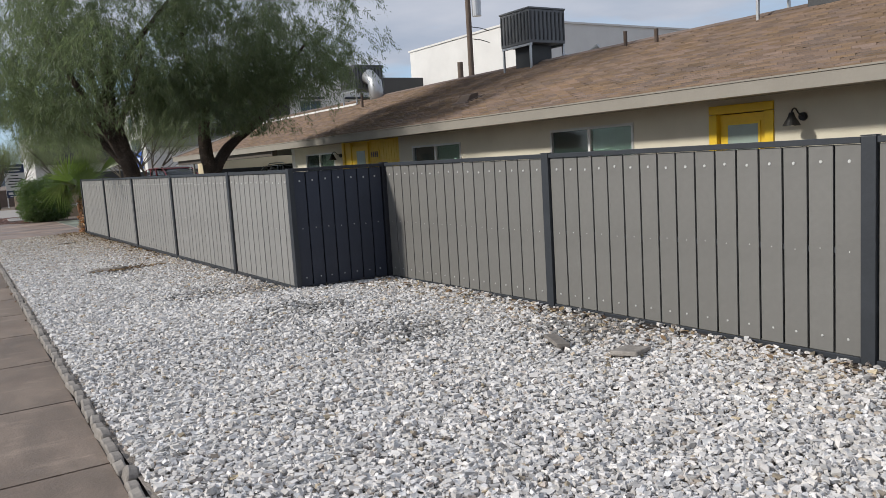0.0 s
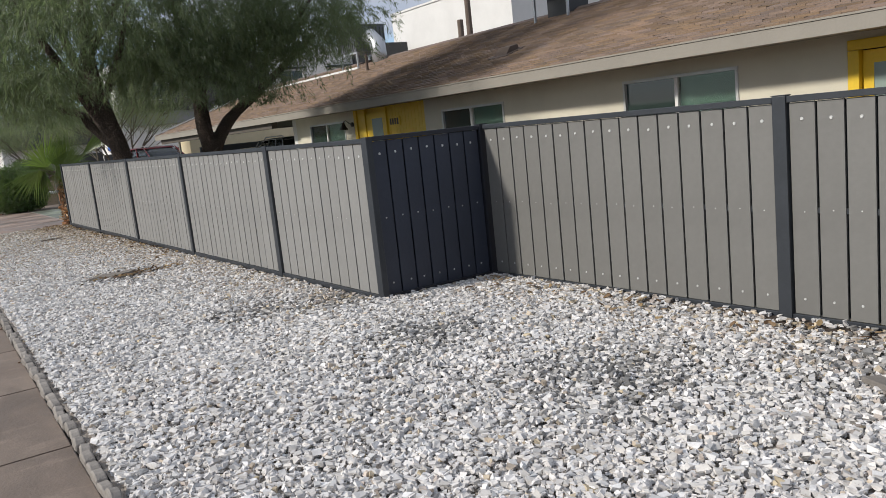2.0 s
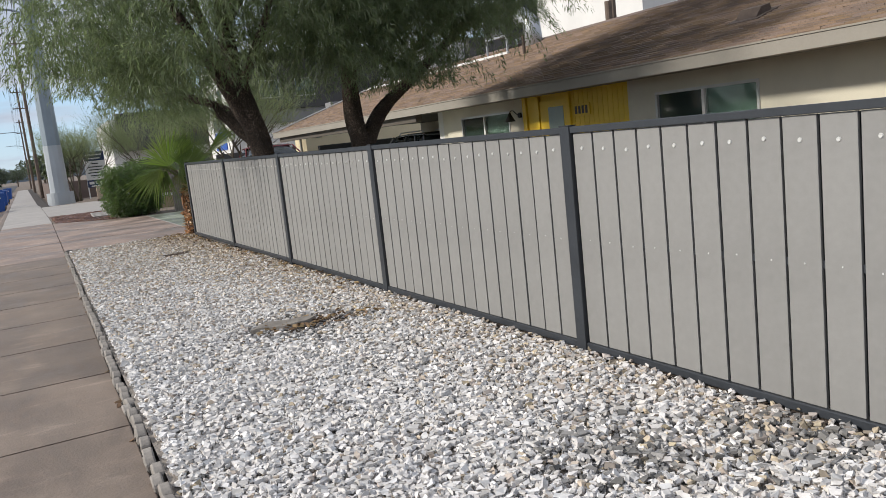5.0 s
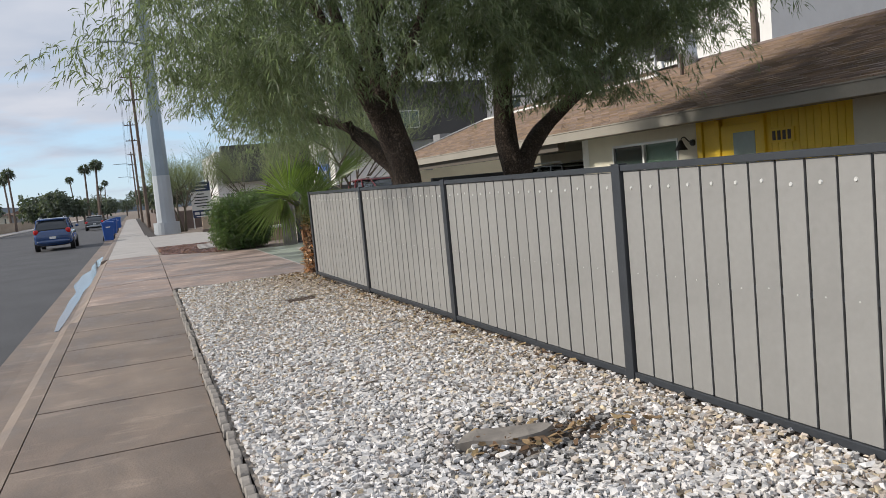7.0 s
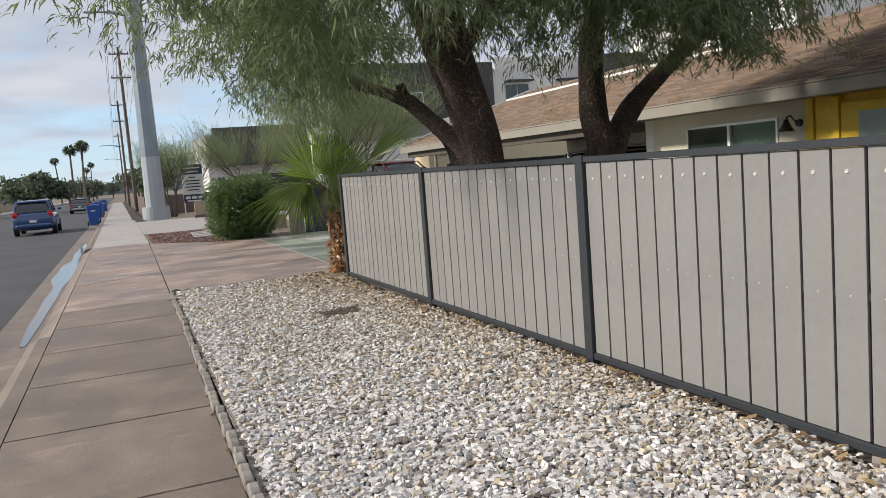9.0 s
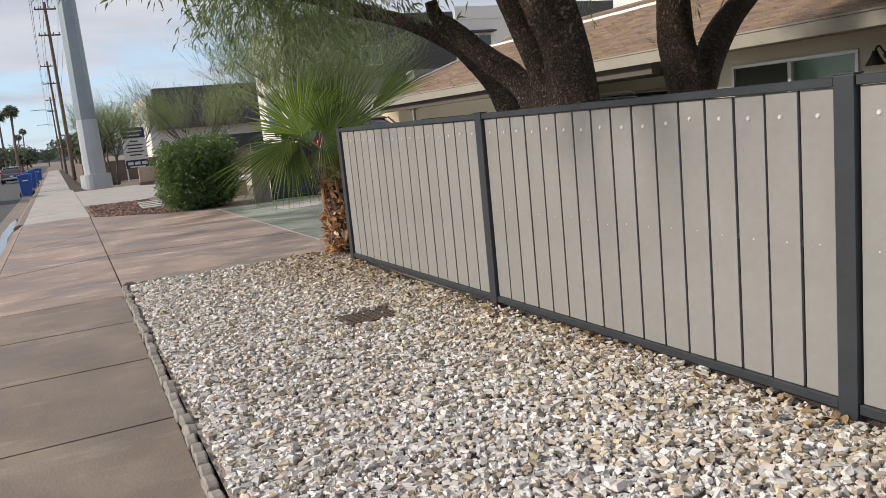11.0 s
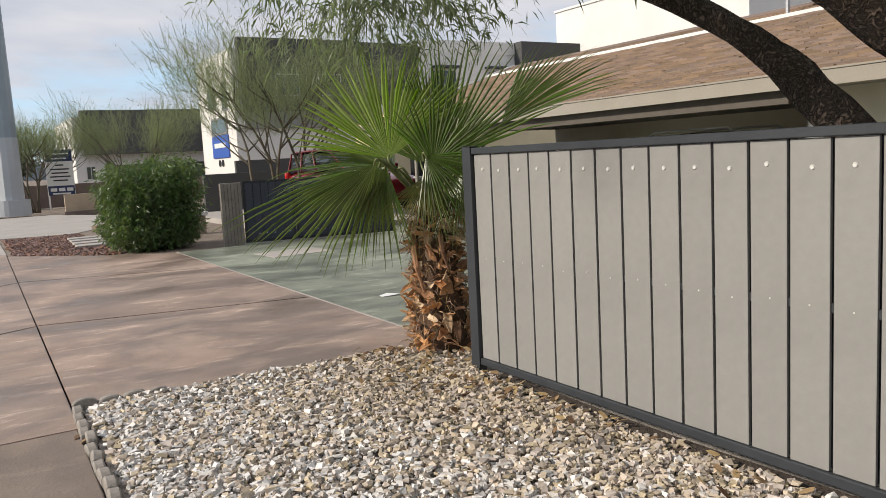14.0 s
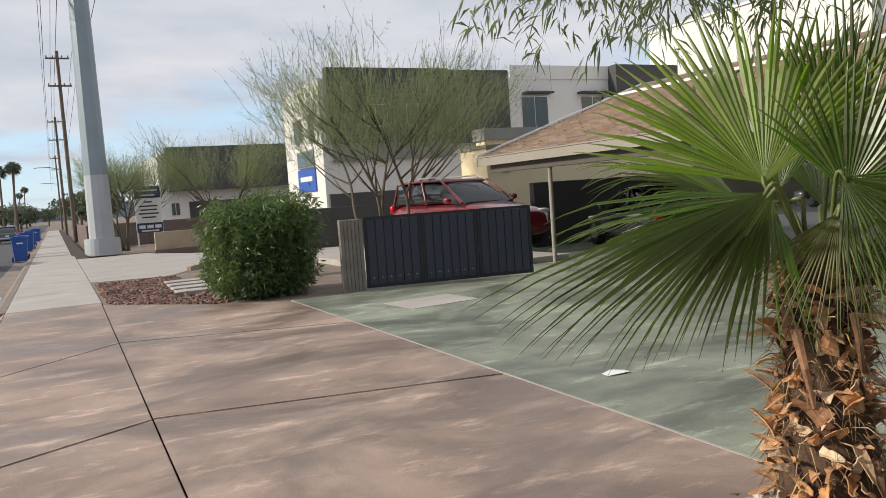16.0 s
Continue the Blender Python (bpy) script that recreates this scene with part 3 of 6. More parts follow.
def stones(name, xy, z, size, material, label):
    """Many angular crushed stones in one mesh."""
    bv = np.array([(x, y, z) for x in (-1, 1) for y in (-1, 1) for z in (-1, 1)]) * 0.74
    bf = np.array([(0, 1, 3), (0, 3, 2), (4, 6, 7), (4, 7, 5), (0, 4, 5), (0, 5, 1), (2, 3, 7), (2, 7, 6), (0, 2, 6), (0, 6, 4), (1, 5, 7), (1, 7, 3)])
    n = len(xy)
    sc = size[:, None] * rng.uniform((0.80, 0.60, 0.42), (1.45, 1.05, 0.80), (n, 3))
    v = (bv[None] + rng.normal(0, 0.25, (n, 8, 3))) * sc[:, None, :]
    ang, tilt = rng.uniform(0, 6.283, n), rng.normal(0, 0.5, n)
    c, s, ct, st = np.cos(ang)[:, None], np.sin(ang)[:, None], np.cos(tilt)[:, None], np.sin(tilt)[:, None]
    y1, z1 = v[:, :, 1] * ct - v[:, :, 2] * st, v[:, :, 1] * st + v[:, :, 2] * ct
    out = np.stack([v[:, :, 0] * c - y1 * s + xy[:, :1], v[:, :, 0] * s + y1 * c + xy[:, 1:], z1 + z[:, None] + size[:, None] * 0.25], -1)
    f = (bf[None] + (np.arange(n) * len(bv))[:, None, None]).reshape(-1, 3)
    return tagged(raw_np(name, out.reshape(-1, 3), f, material), label, "gravel", kind="stuff")


def scatter(y0, y1, per_m2, keep=None):
    pts = []
    n = int((y1 - y0) * 4.6 * per_m2)
    xs, ys, us = rng.uniform(0.6, 5.2, n), rng.uniform(y0, y1, n), rng.uniform(0, 1, n)
    for x, y, u in zip(xs, ys, us):
        x1 = (4.93 - 0.03 * y - 0.04) if y < CORNER_Y - 0.03 else fence_x(y) + (0.0 if y < END_Y else 0.25)
        if edge(y) + 0.05 < x < x1 and (keep is None or u < keep(x, y)):
            pts.append((x, y))
    return np.array(pts)


def inner_x(y):
    """Foot of the fence where it stands further back."""
    return 4.67 + (CORNER_Y - y) * 0.018


COVER = (2.44, 20.12)
CLUMPS = ((2.28, 13.08, 0.46), (2.9, 7.1, 0.38), (3.15, 8.9, 0.3), (2.5, 9.3, 0.3), (4.3, 4.5, 0.5), (3.15, 5.55, 0.45))


def bare(x, y):
    """Where the bed shows through: round the iron cover, old planting holes and along the fence."""
    if abs(x - COVER[0]) < 0.24 and abs(y - COVER[1]) < 0.20:
        return 0.04
    k = 1.0
    for cx, cy, r in CLUMPS[:1]:
        k = min(k, 0.06 + 0.7 * ((x - cx) ** 2 / 2 + (y - cy) ** 2 * 2) / r ** 2)
    to_fence = inner_x(y) - x if y < CORNER_Y else fence_x(y) - x
    reach = (0.34 if y < 6.6 else 0.10) * (1 + 0.9 * wavy(x * 3, y * 3))
    if y > BED_Y - 0.04 - 0.085 * max(0.0, x - 1.3):
        return 0.0
    if y < 0.8:
        return min(1.0, 0.45 + 0.55 * max(0.0, (y + 1.6) / 2.4)) * min(1.0, 0.3 + max(0.0, (inner_x(y) - x) / 0.34))
    return min(1.0, k, 0.16 + 0.84 * max(0.0, to_fence / max(0.03, reach)) ** 2)


near = scatter(-3.0, BED_Y, 2850, bare)


def tone(x, y, u):
    """0 white, 1 tan where litter has stained the stones, 2 grey round old planting holes."""
    by_fence = max(0.0, 1 - (fence_x(y) - x) / 1.3) if y > CORNER_Y else max(0.0, 1 - (4.7 - x) / 1.3)
    by_palm = math.exp(-((x - 3.1) ** 2 + (y - 22.6) ** 2) / 1.6)
    grey = sum(math.exp(-((x - cx) ** 2 + (y - cy) ** 2) / r ** 2) for cx, cy, r in CLUMPS)
    if u < 0.55 * by_fence ** 1.5 * (0.55 + 0.45 * min(1, max(0, (y - 6) / 12))) + 0.6 * by_palm + 0.05 + 0.34 * min(1.0, max(0.0, (y - 12) / 7)):
        return 1
    return 2 if u > 1 - 0.65 * min(1.0, grey) else 0


tones = np.array([tone(x, y, u) for (x, y), u in zip(near, rng.uniform(0, 1, len(near)))])
zs = np.array([bed_height(x, y) for x, y in near]) + rng.uniform(-0.022, 0.012, len(near))
sizes = rng.triangular(0.0085, 0.0125, 0.0245, len(near))
for k, (m_stone, text) in enumerate(((M_STONE, "white and pale grey crushed gravel filling the bed"), (M_STONE_TAN, "tan stained gravel along the fence and palm"), (M_STONE_GREY, "grey gravel patches among the white stones"))):
    pick = tones == k
    stones("gravel", near[pick], zs[pick], sizes[pick], m_stone, text)
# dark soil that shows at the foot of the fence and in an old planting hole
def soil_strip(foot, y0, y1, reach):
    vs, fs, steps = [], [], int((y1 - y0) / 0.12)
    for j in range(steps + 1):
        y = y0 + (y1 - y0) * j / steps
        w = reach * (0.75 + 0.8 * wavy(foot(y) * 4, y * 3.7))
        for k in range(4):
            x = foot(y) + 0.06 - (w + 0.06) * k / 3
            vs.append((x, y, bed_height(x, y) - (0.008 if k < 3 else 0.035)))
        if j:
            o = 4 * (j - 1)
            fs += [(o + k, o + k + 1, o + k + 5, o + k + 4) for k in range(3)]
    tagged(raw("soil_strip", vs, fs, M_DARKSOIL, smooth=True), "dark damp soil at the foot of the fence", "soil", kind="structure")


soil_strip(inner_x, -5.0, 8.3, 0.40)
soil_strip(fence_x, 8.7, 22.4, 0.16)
bm = bmesh.new()
mid = bm.verts.new((2.3, 13.08, bed_height(2.3, 13.08) + 0.012))
hole = []
for i in range(22):
    a = 2 * math.pi * i / 22
    x, y = 2.3 + 0.55 * math.cos(a) * (1 + 0.35 * math.sin(3.1 * i)), 13.08 + 0.22 * math.sin(a) * (1 + 0.3 * math.sin(2.3 * i))
    hole.append(bm.verts.new((x, y, bed_height(x, y) - 0.02)))
for i in range(22):
    bm.faces.new((mid, hole[i], hole[(i + 1) % 22]))
tagged(part("soil_patch", bm, M_DARKSOIL, smooth=True), "dark bare soil of an old planting hole", "soil", kind="structure")

# ---- scalloped concrete edging ----
edging = thing("garden_edging", "low scalloped grey concrete edging along the gravel", "edging", kind="structure")


def edger_mesh():
    bm = bmesh.new()
    out = [(-0.075, -0.12), (0.075, -0.12), (0.075, 0.035), (0.045, 0.055), (0.0, 0.062), (-0.045, 0.055), (-0.075, 0.035)]
    prism(out, -0.028, 0.028, bm)
    bmesh.ops.bevel(bm, geom=[e for e in bm.edges], offset=0.008, segments=1, affect="EDGES")
    me = bpy.data.meshes.new("edging_stone")
    bm.to_mesh(me); bm.free()
    me.materials.append(M_EDGER)
    return me


EDGER = edger_mesh()


def edger(x, y, turn, z=0.0, lean=0.0):
    ob = new("edging_stone", EDGER)
    ob.parent = edging
    ob.matrix_basis = pose(x, y, z, lean, 0, turn)


yy = -4.0
while yy < BED_Y - 0.05:
    edger(edge(yy) - 0.015 + random.gauss(0, 0.006), yy, 90 + random.gauss(0, 3), random.gauss(-0.012, 0.008), random.gauss(0, 5))
    yy += 0.152
for k in range(4):
    edger(edge(BED_Y) + 0.04 + 0.15 * k, BED_Y + 0.02 - 0.01 * k + random.gauss(0, 0.01), random.gauss(0, 4), random.gauss(0.015, 0.006), random.gauss(0, 6))

# ---- fence ----
def shared(name, bm, material):
    me = bpy.data.meshes.new(name)
    bm.to_mesh(me); bm.free()
    me.materials.append(material)
    return me


SCREW = shared("screw", cyl((0, 0, 0), (-0.004, 0, 0), 0.0105, 0.008, 8), M_SCREW)
fence = thing("fence", "grey composite board fence in dark steel frames", "fence")


def fence_run(p, q, posts, top0, top1, low0, low1, m_board, m_frame, pickets=17, end_posts=(True, True), face=-1):
    """Framed panels between p and q (plan points), with posts at the given fractions. face: the side with the boards' screws."""
    p, q = Vector(p), Vector(q)
    length = (q - p).length
    along = math.degrees(math.atan2(q.y - p.y, q.x - p.x))
    m0 = pose(p.x, p.y, 0, 0, 0, along)          # local x along the run, local y to its left
    fr = [0.0] + posts + [1.0]

    def add(name, bm, material, label=""):
        ob = part(name, bm, material, fence, label)
        ob.matrix_basis = m0
        return ob
    for k, f in enumerate(fr):
        if (k == 0 and not end_posts[0]) or (k == len(fr) - 1 and not end_posts[1]):
            continue
        x, t = f * length, top0 + (top1 - top0) * f
        add("post", box(x - 0.046, x + 0.046, -0.030, 0.030, -0.1, t, 0.005), m_frame)
        add("post_cap", box(x - 0.049, x + 0.049, -0.033, 0.033, t, t + 0.006, 0.002), m_frame)
    for a, b in zip(fr, fr[1:]):
        xa = a * length + (0.049 if a > 0 or end_posts[0] else 0.0)
        xb = b * length - 0.049
        ta, tb = top0 + (top1 - top0) * a, top0 + (top1 - top0) * b
        la, lb = low0 + (low1 - low0) * a, low0 + (low1 - low0) * b
        def rail(name, za0, za1, zb0, zb1, y0=-0.02, y1=0.02):
            bm = bmesh.new()
            v = [bm.verts.new(c) for c in ((xa, y0, za0), (xb, y0, zb0), (xb, y1, zb0), (xa, y1, za0), (xa, y0, za1), (xb, y0, zb1), (xb, y1, zb1), (xa, y1, za1))]
            for i in ((3, 2, 1, 0), (4, 5, 6, 7), (0, 1, 5, 4), (1, 2, 6, 5), (2, 3, 7, 6), (3, 0, 4, 7)):
                bm.faces.new([v[j] for j in i])
            bmesh.ops.bevel(bm, geom=list(bm.edges), offset=min(0.004, (y1 - y0) * 0.3), segments=1, affect="EDGES")
            add(name, bm, m_frame)
        rail("top_rail", ta - 0.045, ta - 0.004, tb - 0.045, tb - 0.004, -0.024, 0.024)
        rail("bottom_rail", la, la + 0.045, lb, lb + 0.045, -0.024, 0.024)
        mid = 0.5 * (la + ta), 0.5 * (lb + tb)
        rail("middle_rail", mid[0] - 0.02, mid[0] + 0.02, mid[1] - 0.02, mid[1] + 0.02, 0.003, 0.022)
        if face < 0:
            rail("backing_sheet", la + 0.05, ta - 0.05, lb + 0.05, tb - 0.05, 0.024, 0.028)
        n = max(3, round((b - a) * length / 3.0 * pickets))
        w = (xb - xa) / n
        for i in range(n):
            f = a + (b - a) * (i + 0.5) / n
            t, lo = top0 + (top1 - top0) * f - 0.047, low0 + (low1 - low0) * f + 0.047
            ob = part("picket", box(-w / 2 + 0.0075, w / 2 - 0.0075, -0.009, 0.009, lo, t, 0.003), m_board, fence)
            ob.matrix_basis = m0 @ pose(xa + w * (i + 0.5), 0.004 * -face + random.gauss(0, 0.0008), 0)
            rows = ((t - 0.105 + random.gauss(0, 0.006), 1.15), ((t + lo) / 2 + random.gauss(0, 0.006), 0.7 if m_board == M_NAVY else 0.45), (lo + 0.10, 0.85))
            for z, size in rows if m_board == M_NAVY or top1 < 1.48 else rows[:2]:
                s = new("screw", SCREW)
                s.parent = ob
                s.matrix_basis = pose(random.gauss(0, 0.006), face * 0.0095, z, 0, 0, 90 if face < 0 else -90) @ Matrix.Scale(size, 4)


INNER = (4.67, CORNER_Y + 0.02)
CORNER = (fence_x(CORNER_Y), CORNER_Y)
fence_run((fence_x(END_Y), END_Y), CORNER, [(END_Y - y) / (END_Y - CORNER_Y) for y in (19.55, 16.6, 13.64, 10.64)], 1.54, 1.49, 0.12, 0.07, M_PICKET, M_FRAME, 16, face=-1)
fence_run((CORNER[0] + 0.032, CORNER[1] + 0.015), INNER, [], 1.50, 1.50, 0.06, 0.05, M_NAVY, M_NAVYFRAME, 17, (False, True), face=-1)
fence_run((INNER[0], INNER[1] - 0.052), (4.95, -7.0), [(INNER[1] - y) / (INNER[1] + 7.0) for y in (5.55, 2.6, -0.4, -3.4)], 1.50, 1.46, 0.05, 0.05, M_PICKET_OLD, M_FRAME, 16, (False, True), face=-1)
# ---- long low house behind the fence ----
WALL_X, EAVE_X, RIDGE_X, EAVE_Z, RIDGE_Z = 10.1, 9.2, 14.2, 2.29, 3.95
HOUSE_Y0, WALL_Y1, ROOF_Y1 = -14.0, 24.5, 36.6
SLOPE = (RIDGE_Z - EAVE_Z) / (RIDGE_X - EAVE_X)
house = thing("house", "long low cream stucco house with a brown shingle roof", "house")


def wall_with_holes(x0, x1, y0, y1, z0, z1, holes, material, name="wall", parent=None):
    """A wall along y of thickness x0..x1 with openings (ya, yb, za, zb) cut right through."""
    bm = bmesh.new()
    cuts = sorted(holes)
    y = y0
    for ya, yb, za, zb in cuts:
        box(x0, x1, y, ya, z0, z1, bm=bm)
        if za > z0:
            box(x0, x1, ya, yb, z0, za, bm=bm)
        box(x0, x1, ya, yb, zb, z1, bm=bm)
        y = yb
    box(x0, x1, y, y1, z0, z1, bm=bm)
    bmesh.ops.remove_doubles(bm, verts=bm.verts, dist=0.0005)
    return part(name, bm, material, parent)


WINDOWS = [(9.47, 11.62, 0.95, 1.92), (14.72, 16.86, 0.95, 1.86), (21.4, 23.55, 1.0, 1.90), (0.2, 2.3, 0.95, 1.92)]
DOORS = [(6.82, 7.88, 0.0, 2.0)]
ENTRY = (17.55, 20.85)
wall_with_holes(WALL_X, WALL_X + 0.22, HOUSE_Y0, WALL_Y1, -0.1, 2.34, WINDOWS + DOORS + [(ENTRY[0], ENTRY[1], 0.0, 2.2)], M_STUCCO, "wall", house)
part("rear_wall", box(18.4, 18.6, HOUSE_Y0, 24.5, -0.1, 2.3), M_STUCCO, house)
part("end_wall", box(WALL_X + 0.22, 18.4, WALL_Y1 - 0.2, WALL_Y1, -0.1, 2.34), M_STUCCO, house)
part("end_wall", box(WALL_X + 0.22, 18.6, HOUSE_Y0, HOUSE_Y0 + 0.2, -0.1, 2.34), M_STUCCO, house)
part("back_room_wall", box(11.6, 11.75, HOUSE_Y0 + 0.2, WALL_Y1 - 0.2, 0, 2.34), M_BEAM, house)


def window(ya, yb, za, zb, x=WALL_X, flip=False):
    w = part("window", box(x + 0.005, x + 0.035, ya - 0.05, ya, za - 0.05, zb + 0.05), M_ALU, house, "two-pane aluminium sliding window")
    def sub(name, bm, m, label=""):
        part(name, bm, m, w, label)
    sub("frame_rail", box(x - 0.02, x + 0.06, ya, yb, zb - 0.045, zb), M_ALU)
    sub("frame_rail", box(x - 0.02, x + 0.06, ya, yb, za, za + 0.045), M_ALU)
    mid = (ya + yb) / 2
    for yc in (ya + 0.0225, yb - 0.0225):
        sub("frame_stile", box(x - 0.02, x + 0.06, yc - 0.022, yc + 0.022, za + 0.047, zb - 0.047), M_ALU)
    sub("meeting_stile", box(x - 0.026, x + 0.05, mid - 0.03, mid + 0.03, za + 0.047, zb - 0.047), M_WHITETRIM)
    sub("pane", box(x + 0.012, x + 0.018, ya + 0.046, mid - 0.032, za + 0.047, zb - 0.047), M_CLEAR)
    sub("pane", box(x + 0.030, x + 0.036, mid + 0.032, yb - 0.046, za + 0.047, zb - 0.047), M_GLASS)
    sub("blind", box(x + 0.05, x + 0.06, ya + 0.046, mid - 0.032, za + 0.047, zb - 0.047), M_BLIND, "pale green blind drawn down")
    sub("sill", box(x - 0.06, x, ya - 0.05, yb + 0.05, za - 0.05, za, 0.006), M_STUCCO)


for w in WINDOWS:
    window(*w)

# yellow door in its frame
d = part("door", box(WALL_X + 0.05, WALL_X + 0.09, 6.95, 7.75, 0.02, 1.9, 0.004), M_YELLOW, house, "yellow painted door with a tall pale glass light")
part("door_light", box(WALL_X + 0.043, WALL_X + 0.052, 7.09, 7.61, 0.5, 1.74), M_BLIND, d)
for a, b, z0, z1 in ((7.05, 7.09, 0.46, 1.78), (7.61, 7.65, 0.46, 1.78), (7.09, 7.61, 1.74, 1.78), (7.09, 7.61, 0.46, 0.5)):
    part("glazing_bead", box(WALL_X + 0.036, WALL_X + 0.05, a, b, z0, z1, 0.003), M_YELLOW, d)
part("door_knob", cyl((WALL_X + 0.05, 7.02, 1.0), (WALL_X - 0.02, 7.02, 1.0), 0.02, 0.03), M_ALU, d)
for a, b, z0, z1 in ((6.80, 6.94, 0, 1.91), (7.76, 7.90, 0, 1.91), (6.80, 7.90, 1.915, 2.04)):
    part("door_frame", box(WALL_X - 0.03, WALL_X + 0.1, a, b, z0, z1, 0.006), M_YELLOW, house)
# yellow boarded entry with a door, a side light and a house number plate
for k in range(12):
    ya = ENTRY[0] + 0.01 + k * 0.142
    part("entry_board", box(WALL_X + 0.02, WALL_X + 0.045, ya, ya + 0.132, 0.0, 2.19, 0.005), M_YELLOW, house)
part("entry_backing", box(WALL_X + 0.05, WALL_X + 0.10, ENTRY[0], ENTRY[1], 0, 2.2), M_YELLOW, house)
d = part("door", box(WALL_X + 0.0, WALL_X + 0.045, 19.35, 20.25, 0.02, 2.0, 0.004), M_YELLOW, house, "yellow painted front door with a square light")
part("door_light", box(WALL_X - 0.008, WALL_X + 0.0, 19.45, 19.95, 1.25, 1.86), M_BLIND, d)
part("door_frame", box(WALL_X - 0.03, WALL_X + 0.045, 19.22, 19.34, 0, 2.1, 0.006), M_YELLOW, house)
part("door_frame", box(WALL_X - 0.03, WALL_X + 0.045, 20.26, 20.38, 0, 2.1, 0.006), M_YELLOW, house)
part("corner_trim", box(WALL_X - 0.025, WALL_X + 0.049, 20.72, 20.86, 0, 2.19, 0.006), M_YELLOW, house)
part("entry_panel", box(WALL_X + 0.01, WALL_X + 0.046, 20.40, 20.70, 0, 2.19, 0.004), M_YELLOW, house)
plate = tagged(part("number_plate", box(WALL_X - 0.015, WALL_X + 0.018, 18.62, 19.12, 1.62, 1.85, 0.004), M_YELLOW), "yellow framed house number plate on the entry boards", "sign")
for k in range(4):
    part("numeral_bar", box(WALL_X - 0.02, WALL_X - 0.014, 18.68 + k * 0.105, 18.745 + k * 0.105, 1.66, 1.81), M_BEAM, plate)

# roof: deck, stepped shingle courses, fascia, soffit, rake trim
def roof_z(x):
    return EAVE_Z + (x - EAVE_X) * SLOPE if x < RIDGE_X else RIDGE_Z - (x - RIDGE_X) * SLOPE


RAKE0, RAKE1 = HOUSE_Y0 - 0.6, ROOF_Y1
part("roof", prism([(EAVE_X, EAVE_Z - 0.16), (EAVE_X, EAVE_Z - 0.02), (RIDGE_X, RIDGE_Z - 0.02), (19.2, EAVE_Z - 0.02), (19.2, EAVE_Z - 0.16), (RIDGE_X, RIDGE_Z - 0.2)], RAKE0, RAKE1), M_SOFFIT, house)
part("soffit", box(EAVE_X + 0.03, WALL_X + 0.22, RAKE0, RAKE1, EAVE_Z - 0.165, EAVE_Z - 0.145), M_SOFFIT, house)
part("fascia", box(EAVE_X - 0.035, EAVE_X, RAKE0 - 0.03, RAKE1 + 0.03, EAVE_Z - 0.195, EAVE_Z - 0.015, 0.004), M_FASCIA, house)
part("drip_edge", box(EAVE_X - 0.05, EAVE_X + 0.02, RAKE0 - 0.03, RAKE1 + 0.03, EAVE_Z - 0.012, EAVE_Z + 0.012, 0.003), M_FASCIA, house)
COURSE, TAB = 0.143, 0.32
n_course = int((RIDGE_X - EAVE_X) / COURSE * math.sqrt(1 + SLOPE ** 2))
vs, fs = [], []
for side in (-1, 1):
    for c in range(n_course + 1):
        d0 = c * COURSE / math.sqrt(1 + SLOPE ** 2)
        d1 = d0 + COURSE * 1.05 / math.sqrt(1 + SLOPE ** 2)
        xa, xb = (EAVE_X - 0.04 + d0, EAVE_X - 0.04 + d1) if side < 0 else (19.24 - d0, 19.24 - d1)
        y = RAKE0 - TAB * ((c * 0.37) % 1)
        while y < RAKE1:
            ya, yb = max(RAKE0, y + 0.003), min(RAKE1, y + TAB - 0.003)
            y += TAB
            if yb - ya < 0.02:
                continue
            za, zb = roof_z(min(max(xa, EAVE_X), 19.2)), roof_z(xb)
            lift = 0.022 + random.random() * 0.012
            i = len(vs)
            vs += [(xa, ya, za - 0.012), (xa, yb, za - 0.012), (xa, ya, za + lift), (xa, yb, za + lift), (xb, ya, zb + 0.002), (xb, yb, zb + 0.002)]
            fs += [(i, i + 1, i + 3, i + 2), (i + 2, i + 3, i + 5, i + 4)]
        if side > 0 and c > 3:
            break
tagged(raw("shingles", vs, fs, M_SHINGLE, house, "weathered brown asphalt shingle courses"), kind="stuff")
part("ridge_cap", prism([(RIDGE_X - 0.16, RIDGE_Z - 0.03), (RIDGE_X, RIDGE_Z + 0.05), (RIDGE_X + 0.16, RIDGE_Z - 0.03), (RIDGE_X, RIDGE_Z - 0.005)], RAKE0, RAKE1), M_SHINGLE, house)
for ye, nm in ((RAKE1, 1), (RAKE0 - 0.03, 0)):
    part("rake_board", prism([(EAVE_X - 0.035, EAVE_Z - 0.19), (EAVE_X - 0.035, EAVE_Z + 0.0), (RIDGE_X, RIDGE_Z + 0.01), (19.2, EAVE_Z), (19.2, EAVE_Z - 0.19), (RIDGE_X, RIDGE_Z - 0.19)], ye, ye + 0.03), M_FASCIA, house)
    part("rake_trim", prism([(EAVE_X - 0.05, EAVE_Z + 0.012), (EAVE_X - 0.05, EAVE_Z + 0.06), (RIDGE_X, RIDGE_Z + 0.075), (19.2, EAVE_Z + 0.06), (19.2, EAVE_Z + 0.012), (RIDGE_X, RIDGE_Z + 0.03)], ye - 0.02, ye + 0.035), M_WHITETRIM, house)
